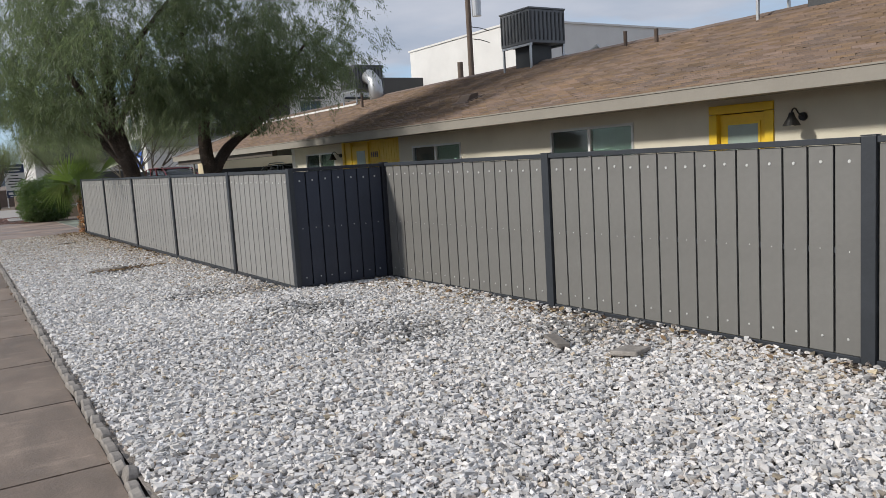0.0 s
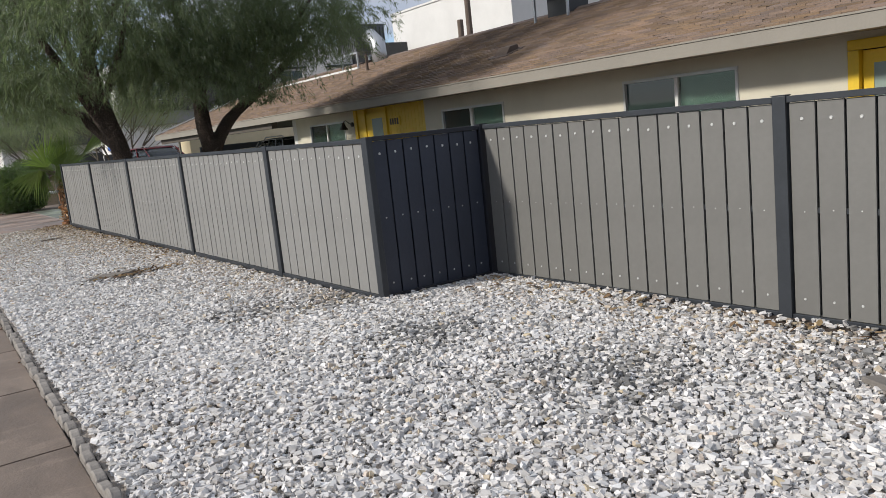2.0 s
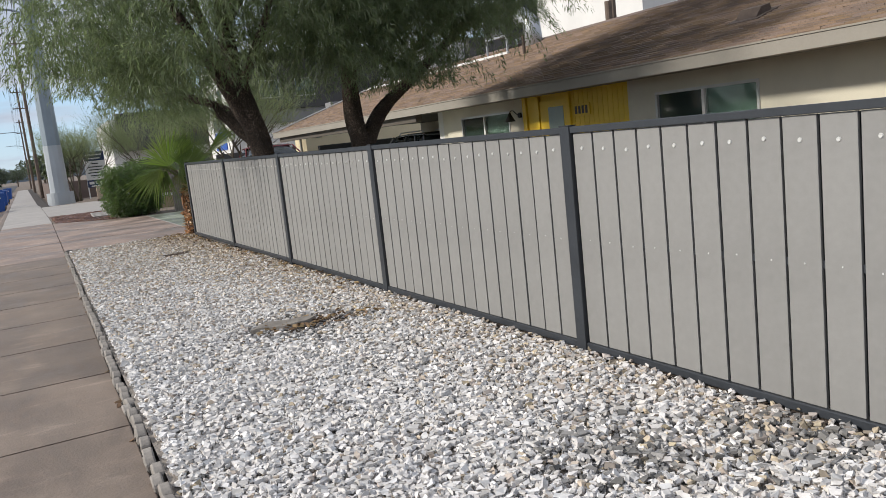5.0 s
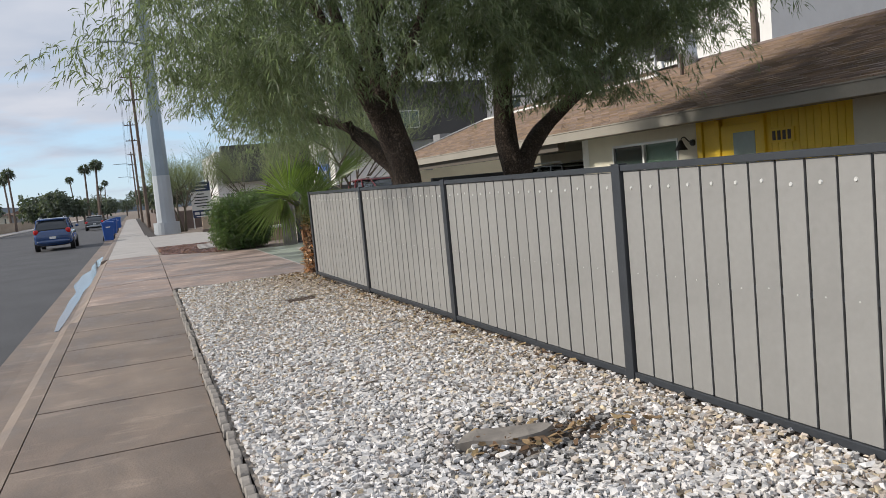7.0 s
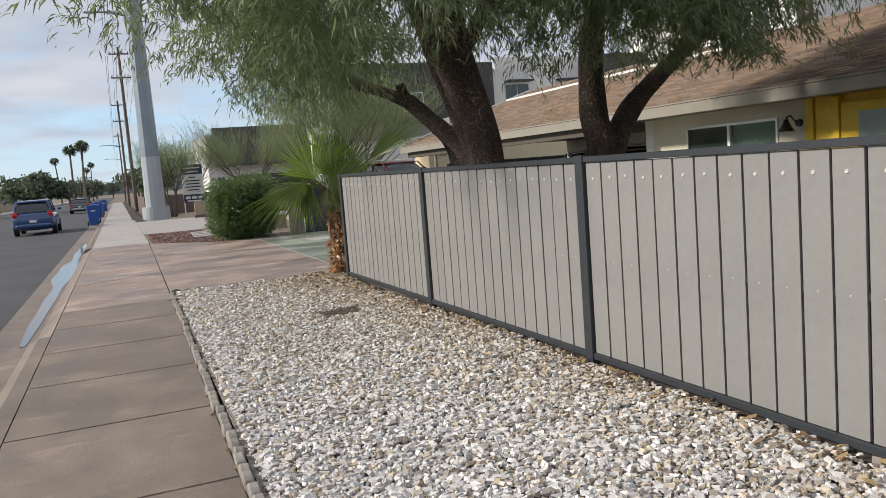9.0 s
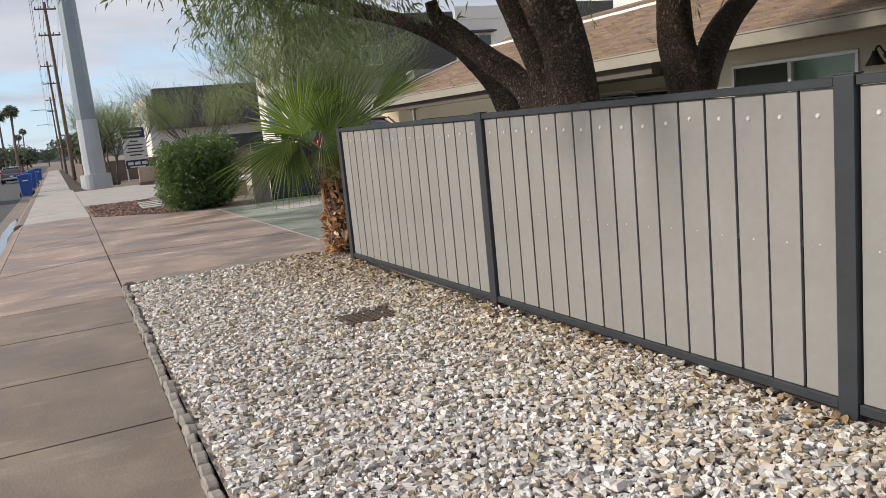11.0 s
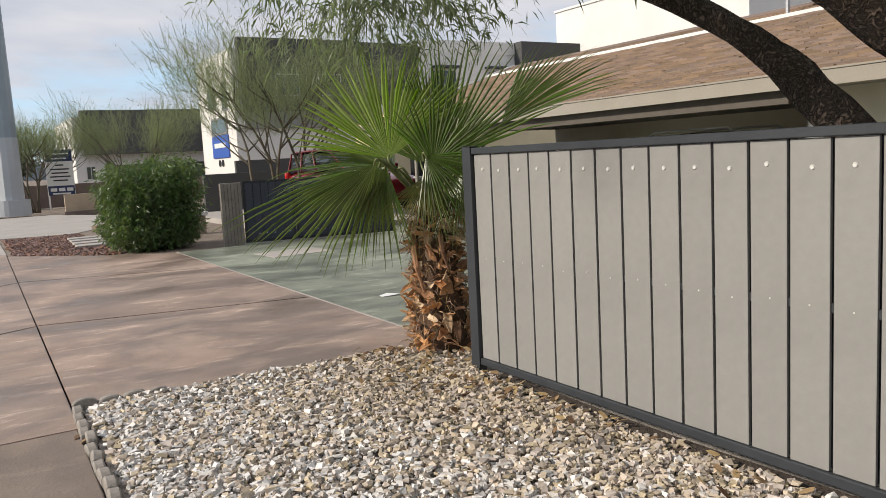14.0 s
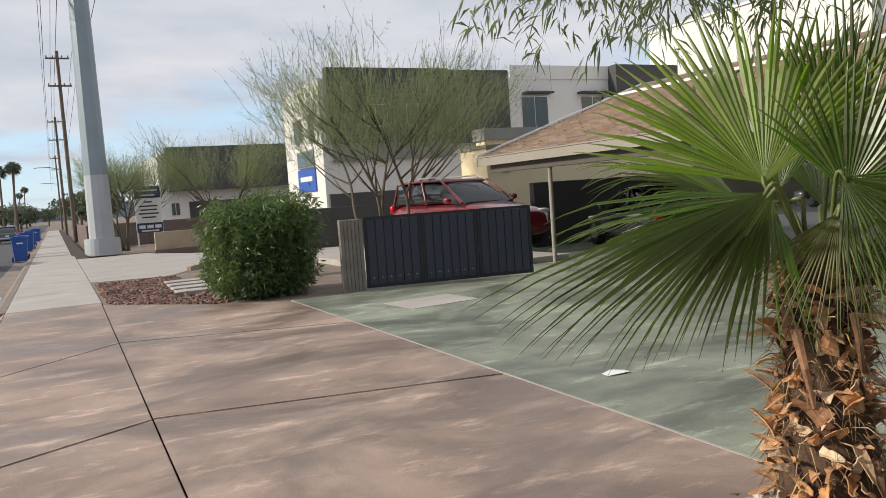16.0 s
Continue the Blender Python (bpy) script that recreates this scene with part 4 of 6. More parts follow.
# carport under the far end
part("carport_beam", box(EAVE_X + 0.12, EAVE_X + 0.30, WALL_Y1, ROOF_Y1 - 0.3, EAVE_Z - 0.36, EAVE_Z - 0.17, 0.006), M_BEAM, house)
for y in (34.1,):
    part("carport_post", cyl((EAVE_X + 0.21, y, 0), (EAVE_X + 0.21, y, EAVE_Z - 0.36), 0.045, 0.045), M_FASCIA, house)
part("carport_ceiling", box(EAVE_X + 0.31, 18.6, WALL_Y1, ROOF_Y1 - 0.05, EAVE_Z - 0.14, EAVE_Z - 0.10), M_SOFFIT, house)
part("store_wall", box(15.5, 15.7, WALL_Y1, 36.4, -0.05, 2.14), M_STUCCO, house)
part("carport_pier", box(WALL_X - 0.002, WALL_X + 0.35, WALL_Y1 + 0.002, WALL_Y1 + 0.25, -0.05, 2.12), M_STUCCO_W, house)
part("roof_flashing", prism([(13.26, roof_z(13.26) + 0.02), (13.26, roof_z(13.26) + 0.075), (13.34, roof_z(13.34) + 0.075), (13.34, roof_z(13.34) + 0.02)], 26.0, ROOF_Y1 + 0.02), M_WHITETRIM, house, "white metal flashing strip")

# ---- trees ----
def leaves(origins, heads, length, width, droop):
    """Narrow leaf blades (bent two-quad strips) from arrays of origins and directions."""
    n = len(origins)
    d = heads / np.linalg.norm(heads, axis=1, keepdims=True)
    s = np.cross(d, rng.normal(0, 1, (n, 3)))
    s /= np.linalg.norm(s, axis=1, keepdims=True)
    L, W = length[:, None], width[:, None]
    mid = origins + d * L * 0.5
    tip = origins + d * L + np.array([0, 0, -1.0]) * L * droop
    v = np.stack([origins, mid + s * W, tip, mid - s * W], 1).reshape(-1, 3)
    f = np.arange(n * 4).reshape(-1, 4)
    return v, f


def sprays(centres, spread, per, length, width, droop, hang):
    """Drooping twigs: each centre gets a hanging curve with leaves along it."""
    n = len(centres)
    out = rng.normal(0, 1, (n, 3)) * np.array([1, 1, 0.35])
    out /= np.linalg.norm(out, axis=1, keepdims=True)
    t = rng.uniform(0, 1, (n, per))
    twig = rng.uniform(0.6, 1.3, (n, 1)) * spread
    pos = centres[:, None, :] + out[:, None, :] * (t * twig)[..., None]
    pos[..., 2] -= hang * (t ** 1.6) * twig
    pos += rng.normal(0, 0.05 * spread, pos.shape)
    heads = out[:, None, :] * 0.55 + rng.normal(0, 0.45, pos.shape) + np.array([0, 0, -0.55])
    m = n * per
    return leaves(pos.reshape(-1, 3), heads.reshape(-1, 3), rng.uniform(0.7, 1.3, m) * length, rng.uniform(0.7, 1.3, m) * width, droop)


def in_blobs(blobs, n, shell=0.35):
    """Points in the outer part of several ellipsoids (x, y, z, rx, ry, rz, weight)."""
    w = np.array([b[6] for b in blobs]); w = w / w.sum()
    pick = rng.choice(len(blobs), n, p=w)
    d = rng.normal(0, 1, (n, 3)); d /= np.linalg.norm(d, axis=1, keepdims=True)
    r = rng.uniform(shell, 1, n) ** 0.6
    b = np.array(blobs)[pick]
    return b[:, :3] + d * r[:, None] * b[:, 3:6]


def clustered(blobs, n, each=13, size=0.30):
    """Points gathered in loose clusters, so that gaps stay between them."""
    c = in_blobs(blobs, n // each)
    return np.repeat(c, each, 0) + rng.normal(0, size, (len(c) * each, 3)) * np.array([1, 1, 0.7])


def clear_low(v, f, base):
    """Take away leaves that would hang into the walkway or below the browse line."""
    q = v.reshape(-1, 4, 3) + np.array(base)
    x, y, z = q[:, 0, 0], q[:, 0, 1], q[:, :, 2].min(1)
    keep = (z > 2.3) & ((x > 1.7) | (z > 2.75)) & ((y < 22.8) | (x > 2.2))
    out = v.reshape(-1, 4, 3)[keep].reshape(-1, 3)
    return out, np.arange(len(out)).reshape(-1, 4)


def limb(parent, pts, r0, r1, seg=10, rough=0.25, m=None, name="limb", n=6):
    c = lerp_curve(pts, n)
    k = len(c) - 1
    return part(name, tube(c, [r0 + (r1 - r0) * (i / k) ** 0.8 for i in range(k + 1)], seg, rough=rough), m or M_BARK, parent, smooth=True)


tree = thing("tree", "large willowy tree with dark furrowed trunk and hanging narrow leaves", "tree", pose(3.88, 19.25, 0))
inv = tree.matrix_basis.inverted()


def at(*p):
    return [inv @ Vector(q) for q in p]


limb(tree, at((3.9, 19.25, -0.1), (3.88, 19.2, 0.8), (3.82, 19.12, 1.6), (3.62, 19.1, 2.5), (3.55, 19.3, 3.6), (3.75, 19.7, 5.0)), 0.225, 0.11, 18, 0.22, name="trunk")
limb(tree, at((3.92, 19.3, 0.7), (3.84, 19.45, 1.6), (3.62, 19.72, 2.6), (3.35, 20.0, 3.8), (3.2, 20.4, 4.8)), 0.13, 0.06, 14)
limb(tree, at((3.75, 19.12, 1.9), (3.3, 19.0, 2.7), (2.8, 18.8, 3.6), (2.3, 18.9, 4.6)), 0.14, 0.05)
limb(tree, at((4.0, 19.7, 0.6), (4.25, 20.75, 1.60), (4.18, 21.3, 2.1), (3.9, 21.9, 2.5), (3.3, 22.6, 2.85), (2.7, 23.1, 3.1)), 0.115, 0.05, 14, 0.5)
limb(tree, at((3.95, 19.45, 0.9), (4.0, 19.95, 1.62), (3.8, 20.3, 2.0), (3.6, 20.62, 2.32)), 0.125, 0.085, 14, 0.5, n=9)
limb(tree, at((3.6, 20.6, 2.3), (3.55, 20.66, 2.42), (3.52, 20.66, 2.52)), 0.07, 0.05)
limb(tree, at((3.55, 19.3, 3.6), (4.2, 18.6, 4.6), (4.8, 18.0, 5.4)), 0.09, 0.03)
limb(tree, at((3.62, 19.1, 2.6), (3.9, 18.3, 3.5), (4.0, 17.5, 4.3)), 0.09, 0.03)
blobs1 = [(2.9, 22.3, 3.25, 1.0, 1.2, 0.4, 1.6), (2.0, 21.2, 3.2, 0.8, 1.1, 0.4, 1.3), (3.7, 24.4, 3.05, 0.7, 0.6, 0.25, 0.7), (2.2, 19.5, 8.2, 2.2, 2.8, 1.2, 2), (1.6, 19.0, 4.6, 1.3, 1.9, 1.0, 2), (2.6, 19.6, 7.0, 2.6, 3.0, 1.5, 3), (4.6, 17.6, 6.4, 1.8, 2.0, 1.4, 2), (0.9, 18.4, 3.6, 0.7, 1.0, 0.6, 0.8), (2.7, 18.6, 4.2, 1.5, 2.4, 1.3, 3), (3.6, 19.6, 5.4, 2.4, 2.8, 1.5, 4), (2.5, 21.5, 4.2, 1.6, 2.0, 0.8, 1.6), (3.6, 17.2, 4.4, 1.5, 1.6, 1.2, 2), (3.4, 23.6, 3.9, 1.2, 1.6, 0.6, 1.0), (2.0, 17.6, 3.4, 1.0, 1.6, 0.8, 1.6), (2.1, 20.0, 3.5, 1.0, 1.8, 0.7, 1.6), (4.6, 18.6, 3.6, 1.0, 1.4, 0.8, 1.2), (3.2, 18.2, 6.0, 2.2, 2.6, 1.3, 2)]
c1 = clustered(blobs1, 2200)
c1 = c1[(c1[:, 2] > 2.8) | (c1[:, 1] < 19.5)]
v, f = sprays(c1 - np.array([3.88, 19.25, 0]), 0.75, 56, 0.105, 0.0078, 0.25, 0.8)
v, f = clear_low(v, f, (3.88, 19.25, 0))
raw_np("crown", v, f, M_LEAF, tree, "drooping sprays of narrow grey-green leaves")

# a long twig of the same tree that trails over the palm
limb(tree, at((3.6, 21.2, 4.1), (3.5, 22.4, 3.95), (3.4, 23.3, 3.5), (3.2, 23.9, 3.0)), 0.035, 0.008, 7, name="twig")
ch = np.concatenate([rng.normal(0, 1, (14, 3)) * np.array([0.16, 0.16, 0.10]) + np.array(c) for c in ((2.96, 24.1, 2.62), (3.33, 23.77, 2.60), (3.74, 23.3, 2.66), (3.3, 23.6, 3.0))])
v, f = sprays(ch - np.array([3.88, 19.25, 0]), 0.36, 20, 0.12, 0.0068, 0.3, 1.1)
raw_np("trailing_leaves", v, f, M_LEAF, tree, "loose sprays of long grey-green leaves")

tree2 = thing("tree", "dark forked tree with a dense willowy crown behind the fence", "tree", pose(5.85, 20.0, 0))
inv = tree2.matrix_basis.inverted()
limb(tree2, at((5.85, 20.0, -0.1), (5.9, 20.1, 0.8), (6.0, 20.25, 1.5), (5.95, 20.35, 2.2), (6.0, 20.3, 3.2), (6.3, 20.2, 4.6)), 0.25, 0.12, 14, 0.25, name="trunk")
limb(tree2, at((6.0, 20.2, 1.35), (6.5, 20.3, 2.1), (7.25, 20.4, 2.65), (8.1, 20.4, 3.3), (8.9, 20.2, 4.0)), 0.17, 0.06)
limb(tree2, at((6.0, 20.3, 3.0), (5.5, 19.6, 4.0), (5.2, 18.8, 4.8)), 0.10, 0.04)
limb(tree2, at((7.6, 20.6, 3.3), (8.0, 19.6, 4.0), (8.2, 18.6, 4.6)), 0.08, 0.03)
# clumps above z 8 are out of view, added to shade the roof
blobs2 = [(7.4, 17.0, 8.6, 2.2, 2.2, 1.1, 2.5), (5.4, 16.6, 8.4, 1.9, 2.0, 1.1, 2), (6.6, 21.5, 9.0, 2.6, 2.4, 1.2, 2), (7.2, 20.0, 8.3, 2.6, 2.6, 1.2, 2), (9.2, 20.2, 4.7, 1.4, 1.8, 0.9, 2), (7.6, 19.8, 7.0, 2.8, 2.8, 1.4, 3), (9.0, 19.2, 5.9, 1.5, 2.0, 1.1, 1.5), (6.0, 20.0, 4.4, 2.0, 2.4, 1.5, 4), (7.8, 20.3, 4.6, 1.6, 2.2, 1.3, 3), (5.6, 18.2, 4.6, 1.6, 1.8, 1.3, 2), (6.6, 20.6, 5.9, 2.2, 2.5, 1.2, 2), (7.9, 18.6, 4.3, 1.0, 1.3, 0.8, 1), (5.6, 18.6, 3.3, 1.2, 1.4, 0.7, 1.5), (6.8, 19.0, 3.6, 1.4, 1.3, 0.7, 1.5)]
c2 = clustered(blobs2, 3000)
v, f = sprays(c2 - np.array([5.85, 20.0, 0]), 0.7, 56, 0.105, 0.0078, 0.25, 0.75)
v, f = clear_low(v, f, (5.85, 20.0, 0))
raw_np("crown", v, f, M_LEAF, tree2, "dense dark sprays of narrow leaves")

# ---- beyond: townhouses, pole, sign, far street ----
def townhouse(name_label, at_pose, boxes, wins):
    t = thing("townhouse", name_label, "house", at_pose, "modern townhouses")
    for x0, x1, y0, y1, z0, z1, m in boxes:
        part("wall", box(x0, x1, y0, y1, z0, z1), m, t)
    for x0, x1, y, z0, z1 in wins:
        w = part("window", box(x0, x1, y - 0.03, y + 0.05, z0, z1), M_ALU, t)
        mid = (x0 + x1) / 2
        part("pane", box(x0 + 0.06, mid - 0.03, y - 0.05, y - 0.028, z0 + 0.06, z1 - 0.06), M_GLASS, w)
        part("pane", box(mid + 0.03, x1 - 0.06, y - 0.05, y - 0.028, z0 + 0.06, z1 - 0.06), M_GLASS, w)
    return t


town = townhouse("white and charcoal two-storey stucco townhouse block", pose(0, 0, 0), [
    (13.2, 36, 60.0, 67, -0.1, 7.9, M_STUCCO_W),
    (13.5, 20.6, 59.55, 60.0, 4.5, 8.4, M_STUCCO_G),
    (20.62, 24.5, 59.65, 60.0, 4.3, 8.35, M_STUCCO_G),
    (32.0, 37, 59.2, 62, 2.0, 8.7, M_STUCCO_G), (24.82, 32.0, 59.95, 60.0, 7.9, 8.7, M_STUCCO_W),
    (13.6, 20.6, 59.7, 60.0, 3.6, 4.48, M_STUCCO_M),
    (14.6, 24.4, 59.93, 60.0, -0.1, 1.9, M_STUCCO_G), (25.6, 27.5, 59.4, 60.0, 7.0, 7.12, M_NAVY), (29.6, 31.8, 59.4, 60.0, 7.0, 7.12, M_NAVY)],
    [(15.4, 16.8, 59.55, 5.3, 6.5), (17.9, 19.3, 59.55, 5.3, 6.5), (25.5, 27.4, 60.0, 4.8, 6.9), (29.8, 31.6, 60.0, 5.2, 6.9)])
for y0, y1, z0, z1 in ((61.2, 62.0, 4.7, 6.3), (63.4, 64.8, 4.9, 6.2), (61.5, 64.5, 3.45, 4.4)):
    w = part("window", box(13.12, 13.198, y0, y1, z0, z1), M_STUCCO_M, town)
    part("pane", box(13.10, 13.118, y0 + 0.1, y1 - 0.1, z0 + 0.1, z1 - 0.1), M_GLASS, w)
townhouse("white and charcoal townhouse further along the street", pose(0, 0, 0), [
    (9.2, 24, 95, 110, -0.1, 6.8, M_STUCCO_W), (9.8, 24, 93.6, 95, 3.4, 7.3, M_STUCCO_G), (11.6, 22, 94.93, 95, -0.1, 2.4, M_STUCCO_G)], [(10.0, 10.8, 95, 1.2, 2.4)])

rear = thing("warehouse", "tall plain white stucco building behind the house", "building")
part("wall", box(38, 62, 46.6, 62.8, -0.1, 11.4), M_STUCCO_W, rear)
part("parapet", box(37.9, 62.1, 46.5, 62.9, 11.4, 11.55), M_STUCCO_W, rear)

pole = thing("utility_pole", "tall galvanised steel utility pole on a round concrete base", "pole", pose(2.25, 58.5, 0))
part("base", cyl((0, 0, -0.1), (0, 0, 0.62), 0.76, 0.74, 24), M_STEELPOLE2, pole)
part("lower_shaft", cyl((0, 0, 0.62), (0, 0, 3.4), 0.53, 0.50, 12), M_STEELPOLE2, pole)
part("upper_shaft", cyl((0, 0, 3.4), (0, 0, 24), 0.49, 0.28, 12), M_STEELPOLE, pole)
# ---- fan palm beside the fence end ----
palm = thing("fan_palm", "young fan palm with green fans and a shaggy brown trunk", "palm tree", pose(3.44, 23.38, 0))


def fan(hub, axis, normal, radius, n=44, spread=250.0, split=0.55, droop=0.25, label="", stalk_from=None, material=None):
    """One fan leaf: a pleated disc whose outer part splits into drooping blades."""
    hub, a = Vector(hub), Vector(axis).normalized()
    nn = Vector(normal)
    nn = (nn - a * nn.dot(a)).normalized()
    b = a.cross(nn)
    verts, faces = [], []
    half = radians(spread) / n / 2
    for i in range(n):
        ang = radians(spread) * ((i + 0.5 + random.gauss(0, 0.18)) / n - 0.5)
        d = a * math.cos(ang) + b * math.sin(ang)
        side = -a * math.sin(ang) + b * math.cos(ang)
        R = radius * (0.72 + 0.28 * math.cos(ang * 0.75)) * random.uniform(0.93, 1.05)
        base = len(verts)
        stations = [0.0, 0.3, split, 0.75, 0.9, 1.0]
        bend = random.uniform(0.5, 1.7) * droop + random.uniform(0.0, 0.10)
        sway = random.gauss(0, 0.05)
        for s in stations:
            r = s * R
            w = r * math.tan(half) * 0.98 if s <= split else split * R * math.tan(half) * 0.98 * max(0.04, (1 - s) / (1 - split)) ** 0.8
            fold = w * 0.75
            c = hub + d * r + nn * (0.10 * R * math.sin(s * 1.6)) + Vector((0, 0, -1)) * bend * R * max(0, s - 0.45) ** 2 * 1.6 + side * sway * R * max(0, s - split) ** 1.5
            verts += [c - side * w, c + nn * fold, c + side * w]
        for k in range(len(stations) - 1):
            o = base + 3 * k
            faces += [(o, o + 1, o + 4, o + 3), (o + 1, o + 2, o + 5, o + 4)]
    leaf = raw("frond", verts, faces, material or M_PALM, palm, label)
    start = Vector(stalk_from) if stalk_from else Vector((hub.x * 0.12, hub.y * 0.12, 1.1))
    mid = (start + hub) / 2 + Vector((0, 0, 0.04))
    part("stalk", tube(lerp_curve([start, mid, hub - a * 0.03, hub + a * 0.03], 4), [0.013 - 0.0005 * i for i in range(13)], 6), M_PETIOLE, leaf, smooth=True)
    return leaf


CROWN = (-0.10, -0.05, 1.10)
fan((-0.40, -0.06, 1.50), (0.142, 0.512, 1.094), (-0.481, -0.345, 0.857), 0.86, 38, 140, 0.55, 0.01, "broad pale green fan held upright", CROWN, M_PALM_SUNLIT)
fan((-0.607, -0.262, 1.475), (-0.21, 0.514, -0.465), (0.579, -1.016, 1.393), 1.26, 24, 66, 0.44, 0.05, "green fan spread low over the driveway", CROWN)
fan((-0.56, -0.24, 1.46), (-0.16, 0.52, -0.36), (0.50, -0.95, 0.9), 0.98, 20, 84, 0.38, 0.14, "", CROWN)
fan((-0.48, -0.16, 1.44), (-0.02, 0.48, -0.55), (-0.4, -0.75, 0.5), 0.66, 20, 110, 0.36, 0.10, "", CROWN)
fan((-0.40, -0.20, 1.42), (-0.28, 0.55, -0.10), (0.2, -0.5, 1.2), 0.95, 18, 56, 0.40, 0.10, "", CROWN)
fan((-0.16, -0.26, 1.44), (0.16, -0.10, 0.55), (-0.62, -0.75, 0.25), 0.58, 22, 130, 0.40, 0.12)
fan((0.335, -0.41, 1.70), (0.883, -0.169, 0.521), (-0.964, -0.353, 0.845), 0.95, 26, 78, 0.46, 0.03, "dark green fan reaching over the fence")
fan((0.0, -0.16, 1.46), (0.42, -0.34, 0.82), (-0.6, -0.75, 0.1), 0.98, 22, 80, 0.40, 0.06)
fan((0.02, 0.22, 1.45), (-0.02, 0.32, 0.95), (-0.5, -0.8, 0.3), 0.78, 24, 110, 0.4, 0.08)
fan((-0.20, 0.24, 1.40), (-0.55, 0.65, 0.30), (0.2, -0.4, 0.85), 0.80, 32, 130, 0.45, 0.35)
fan((0.22, 0.15, 1.36), (0.75, 0.25, 0.10), (0.1, -0.6, 0.8), 0.80, 32, 150, 0.45, 0.5)
fan((-0.22, -0.26, 1.36), (-0.30, 0.02, -0.90), (-0.72, -0.66, 0.2), 0.50, 28, 96, 0.34, 0.15, material=M_PALMOLD)
fan((-0.24, -0.30, 1.50), (0.40, -0.28, -0.55), (-0.55, -0.80, 0.25), 0.54, 20, 110, 0.36, 0.15)
fan((0.02, -0.34, 1.40), (0.16, -0.22, -0.90), (-0.5, -0.85, 0.2), 0.52, 28, 100, 0.34, 0.15)
fan((0.18, -0.34, 1.44), (0.62, -0.40, -0.45), (-0.35, -0.85, 0.45), 0.66, 28, 90, 0.36, 0.3)
fan((0.10, -0.24, 1.30), (0.35, -0.35, -0.75), (-0.4, -0.85, 0.3), 0.36, 24, 100, 0.4, 0.3, material=M_PALMOLD)
fan((-0.05, -0.22, 1.30), (-0.15, -0.25, -0.85), (-0.6, -0.75, 0.2), 0.30, 22, 80, 0.4, 0.3, material=M_PALMOLD)
fan((-0.04, -0.08, 1.50), (-0.02, -0.05, 1.0), (-0.6, -0.8, 0.0), 0.70, 18, 40, 0.7, 0.02, "young fan still folded upright")
trunk = part("trunk", tube([(0.02, 0.0, -0.1), (0.02, 0.0, 0.15), (0.0, 0.0, 0.6), (-0.03, -0.02, 1.0), (-0.03, -0.02, 1.2)], [0.225, 0.205, 0.16, 0.15, 0.10], 14, rough=0.3), M_CORE, palm, smooth=True)


def boot_mesh(k):
    bm = bmesh.new()
    w, h, curl = random.uniform(0.026, 0.056), random.uniform(0.06, 0.15), random.uniform(-0.02, 0.15)
    rows = []
    for i in range(5):
        s = i / 4
        ww = w * (1 - 0.78 * s ** 1.3) * random.uniform(0.7, 1.25)
        y = 0.01 + curl * s ** 2 + random.uniform(-0.006, 0.006)
        rows.append([bm.verts.new((-ww, y + 0.015 * (1 - s), h * s)), bm.verts.new((random.uniform(-0.01, 0.01), y + 0.028 * (1 - s) + 0.004, h * s)), bm.verts.new((ww, y + 0.015 * (1 - s), h * s + random.uniform(-0.012, 0.02)))])
        back = [bm.verts.new((v.co.x, v.co.y - 0.005, v.co.z)) for v in rows[-1]]
        rows[-1] += back
    for a, b in zip(rows, rows[1:]):
        for i, j in ((0, 1), (1, 2), (2, 5), (5, 4), (4, 3), (3, 0)):
            bm.faces.new((a[i], a[j], b[j], b[i]))
    bm.faces.new([rows[-1][i] for i in (0, 1, 2, 5, 4, 3)])
    bmesh.ops.recalc_face_normals(bm, faces=bm.faces)
    return shared("leaf_base", bm, M_BOOT)


BOOTS = [boot_mesh(k) for k in range(9)]
for k in range(290):
    z = 0.02 + 1.08 * (k / 290)
    a = k * 137.5 + random.gauss(0, 12)
    r = 0.215 - 0.065 * min(1, z / 0.7)
    ob = new("leaf_base", BOOTS[k % 9])
    ob.parent = palm
    ob.matrix_basis = pose(-0.02 * z, 0, z, 0, 0, a) @ pose(0, r, 0, random.gauss(-48, 34), random.gauss(0, 36), random.gauss(0, 42)) @ Matrix.Scale(random.uniform(0.5, 1.12), 4)
for p, q in (((-0.20, -0.10, 0.52), (-0.24, -0.05, 0.86)), ((-0.05, -0.22, 0.68), (-0.13, -0.25, 0.94)), ((0.16, -0.2, 0.85), (0.42, -0.42, 0.98))):
    part("dead_stalk", tube([p, (Vector(p) + Vector(q)) / 2 + Vector((-0.035, -0.03, 0.01)), q], [0.010, 0.017, 0.024], 6, rough=0.3), M_BOOT, palm, "dry orange-brown leaf stalk")

nf = 1500
fa, fz = rng.uniform(0, 6.283, nf), rng.uniform(0.03, 1.15, nf)
fr = 0.22 - 0.06 * np.minimum(1, fz / 0.7)
fo = np.stack([np.cos(fa) * fr, np.sin(fa) * fr, fz], 1)
fd = np.stack([np.cos(fa), np.sin(fa), np.zeros(nf)], 1) * 0.7 + rng.normal(0, 0.7, (nf, 3))
v, f = leaves(fo, fd, rng.uniform(0.06, 0.20, nf), rng.uniform(0.0012, 0.004, nf), 0.35)
tagged(raw_np("fibre", v, f, M_FIBRE, palm, "loose dry fibres and torn leaf edges"), kind="stuff")

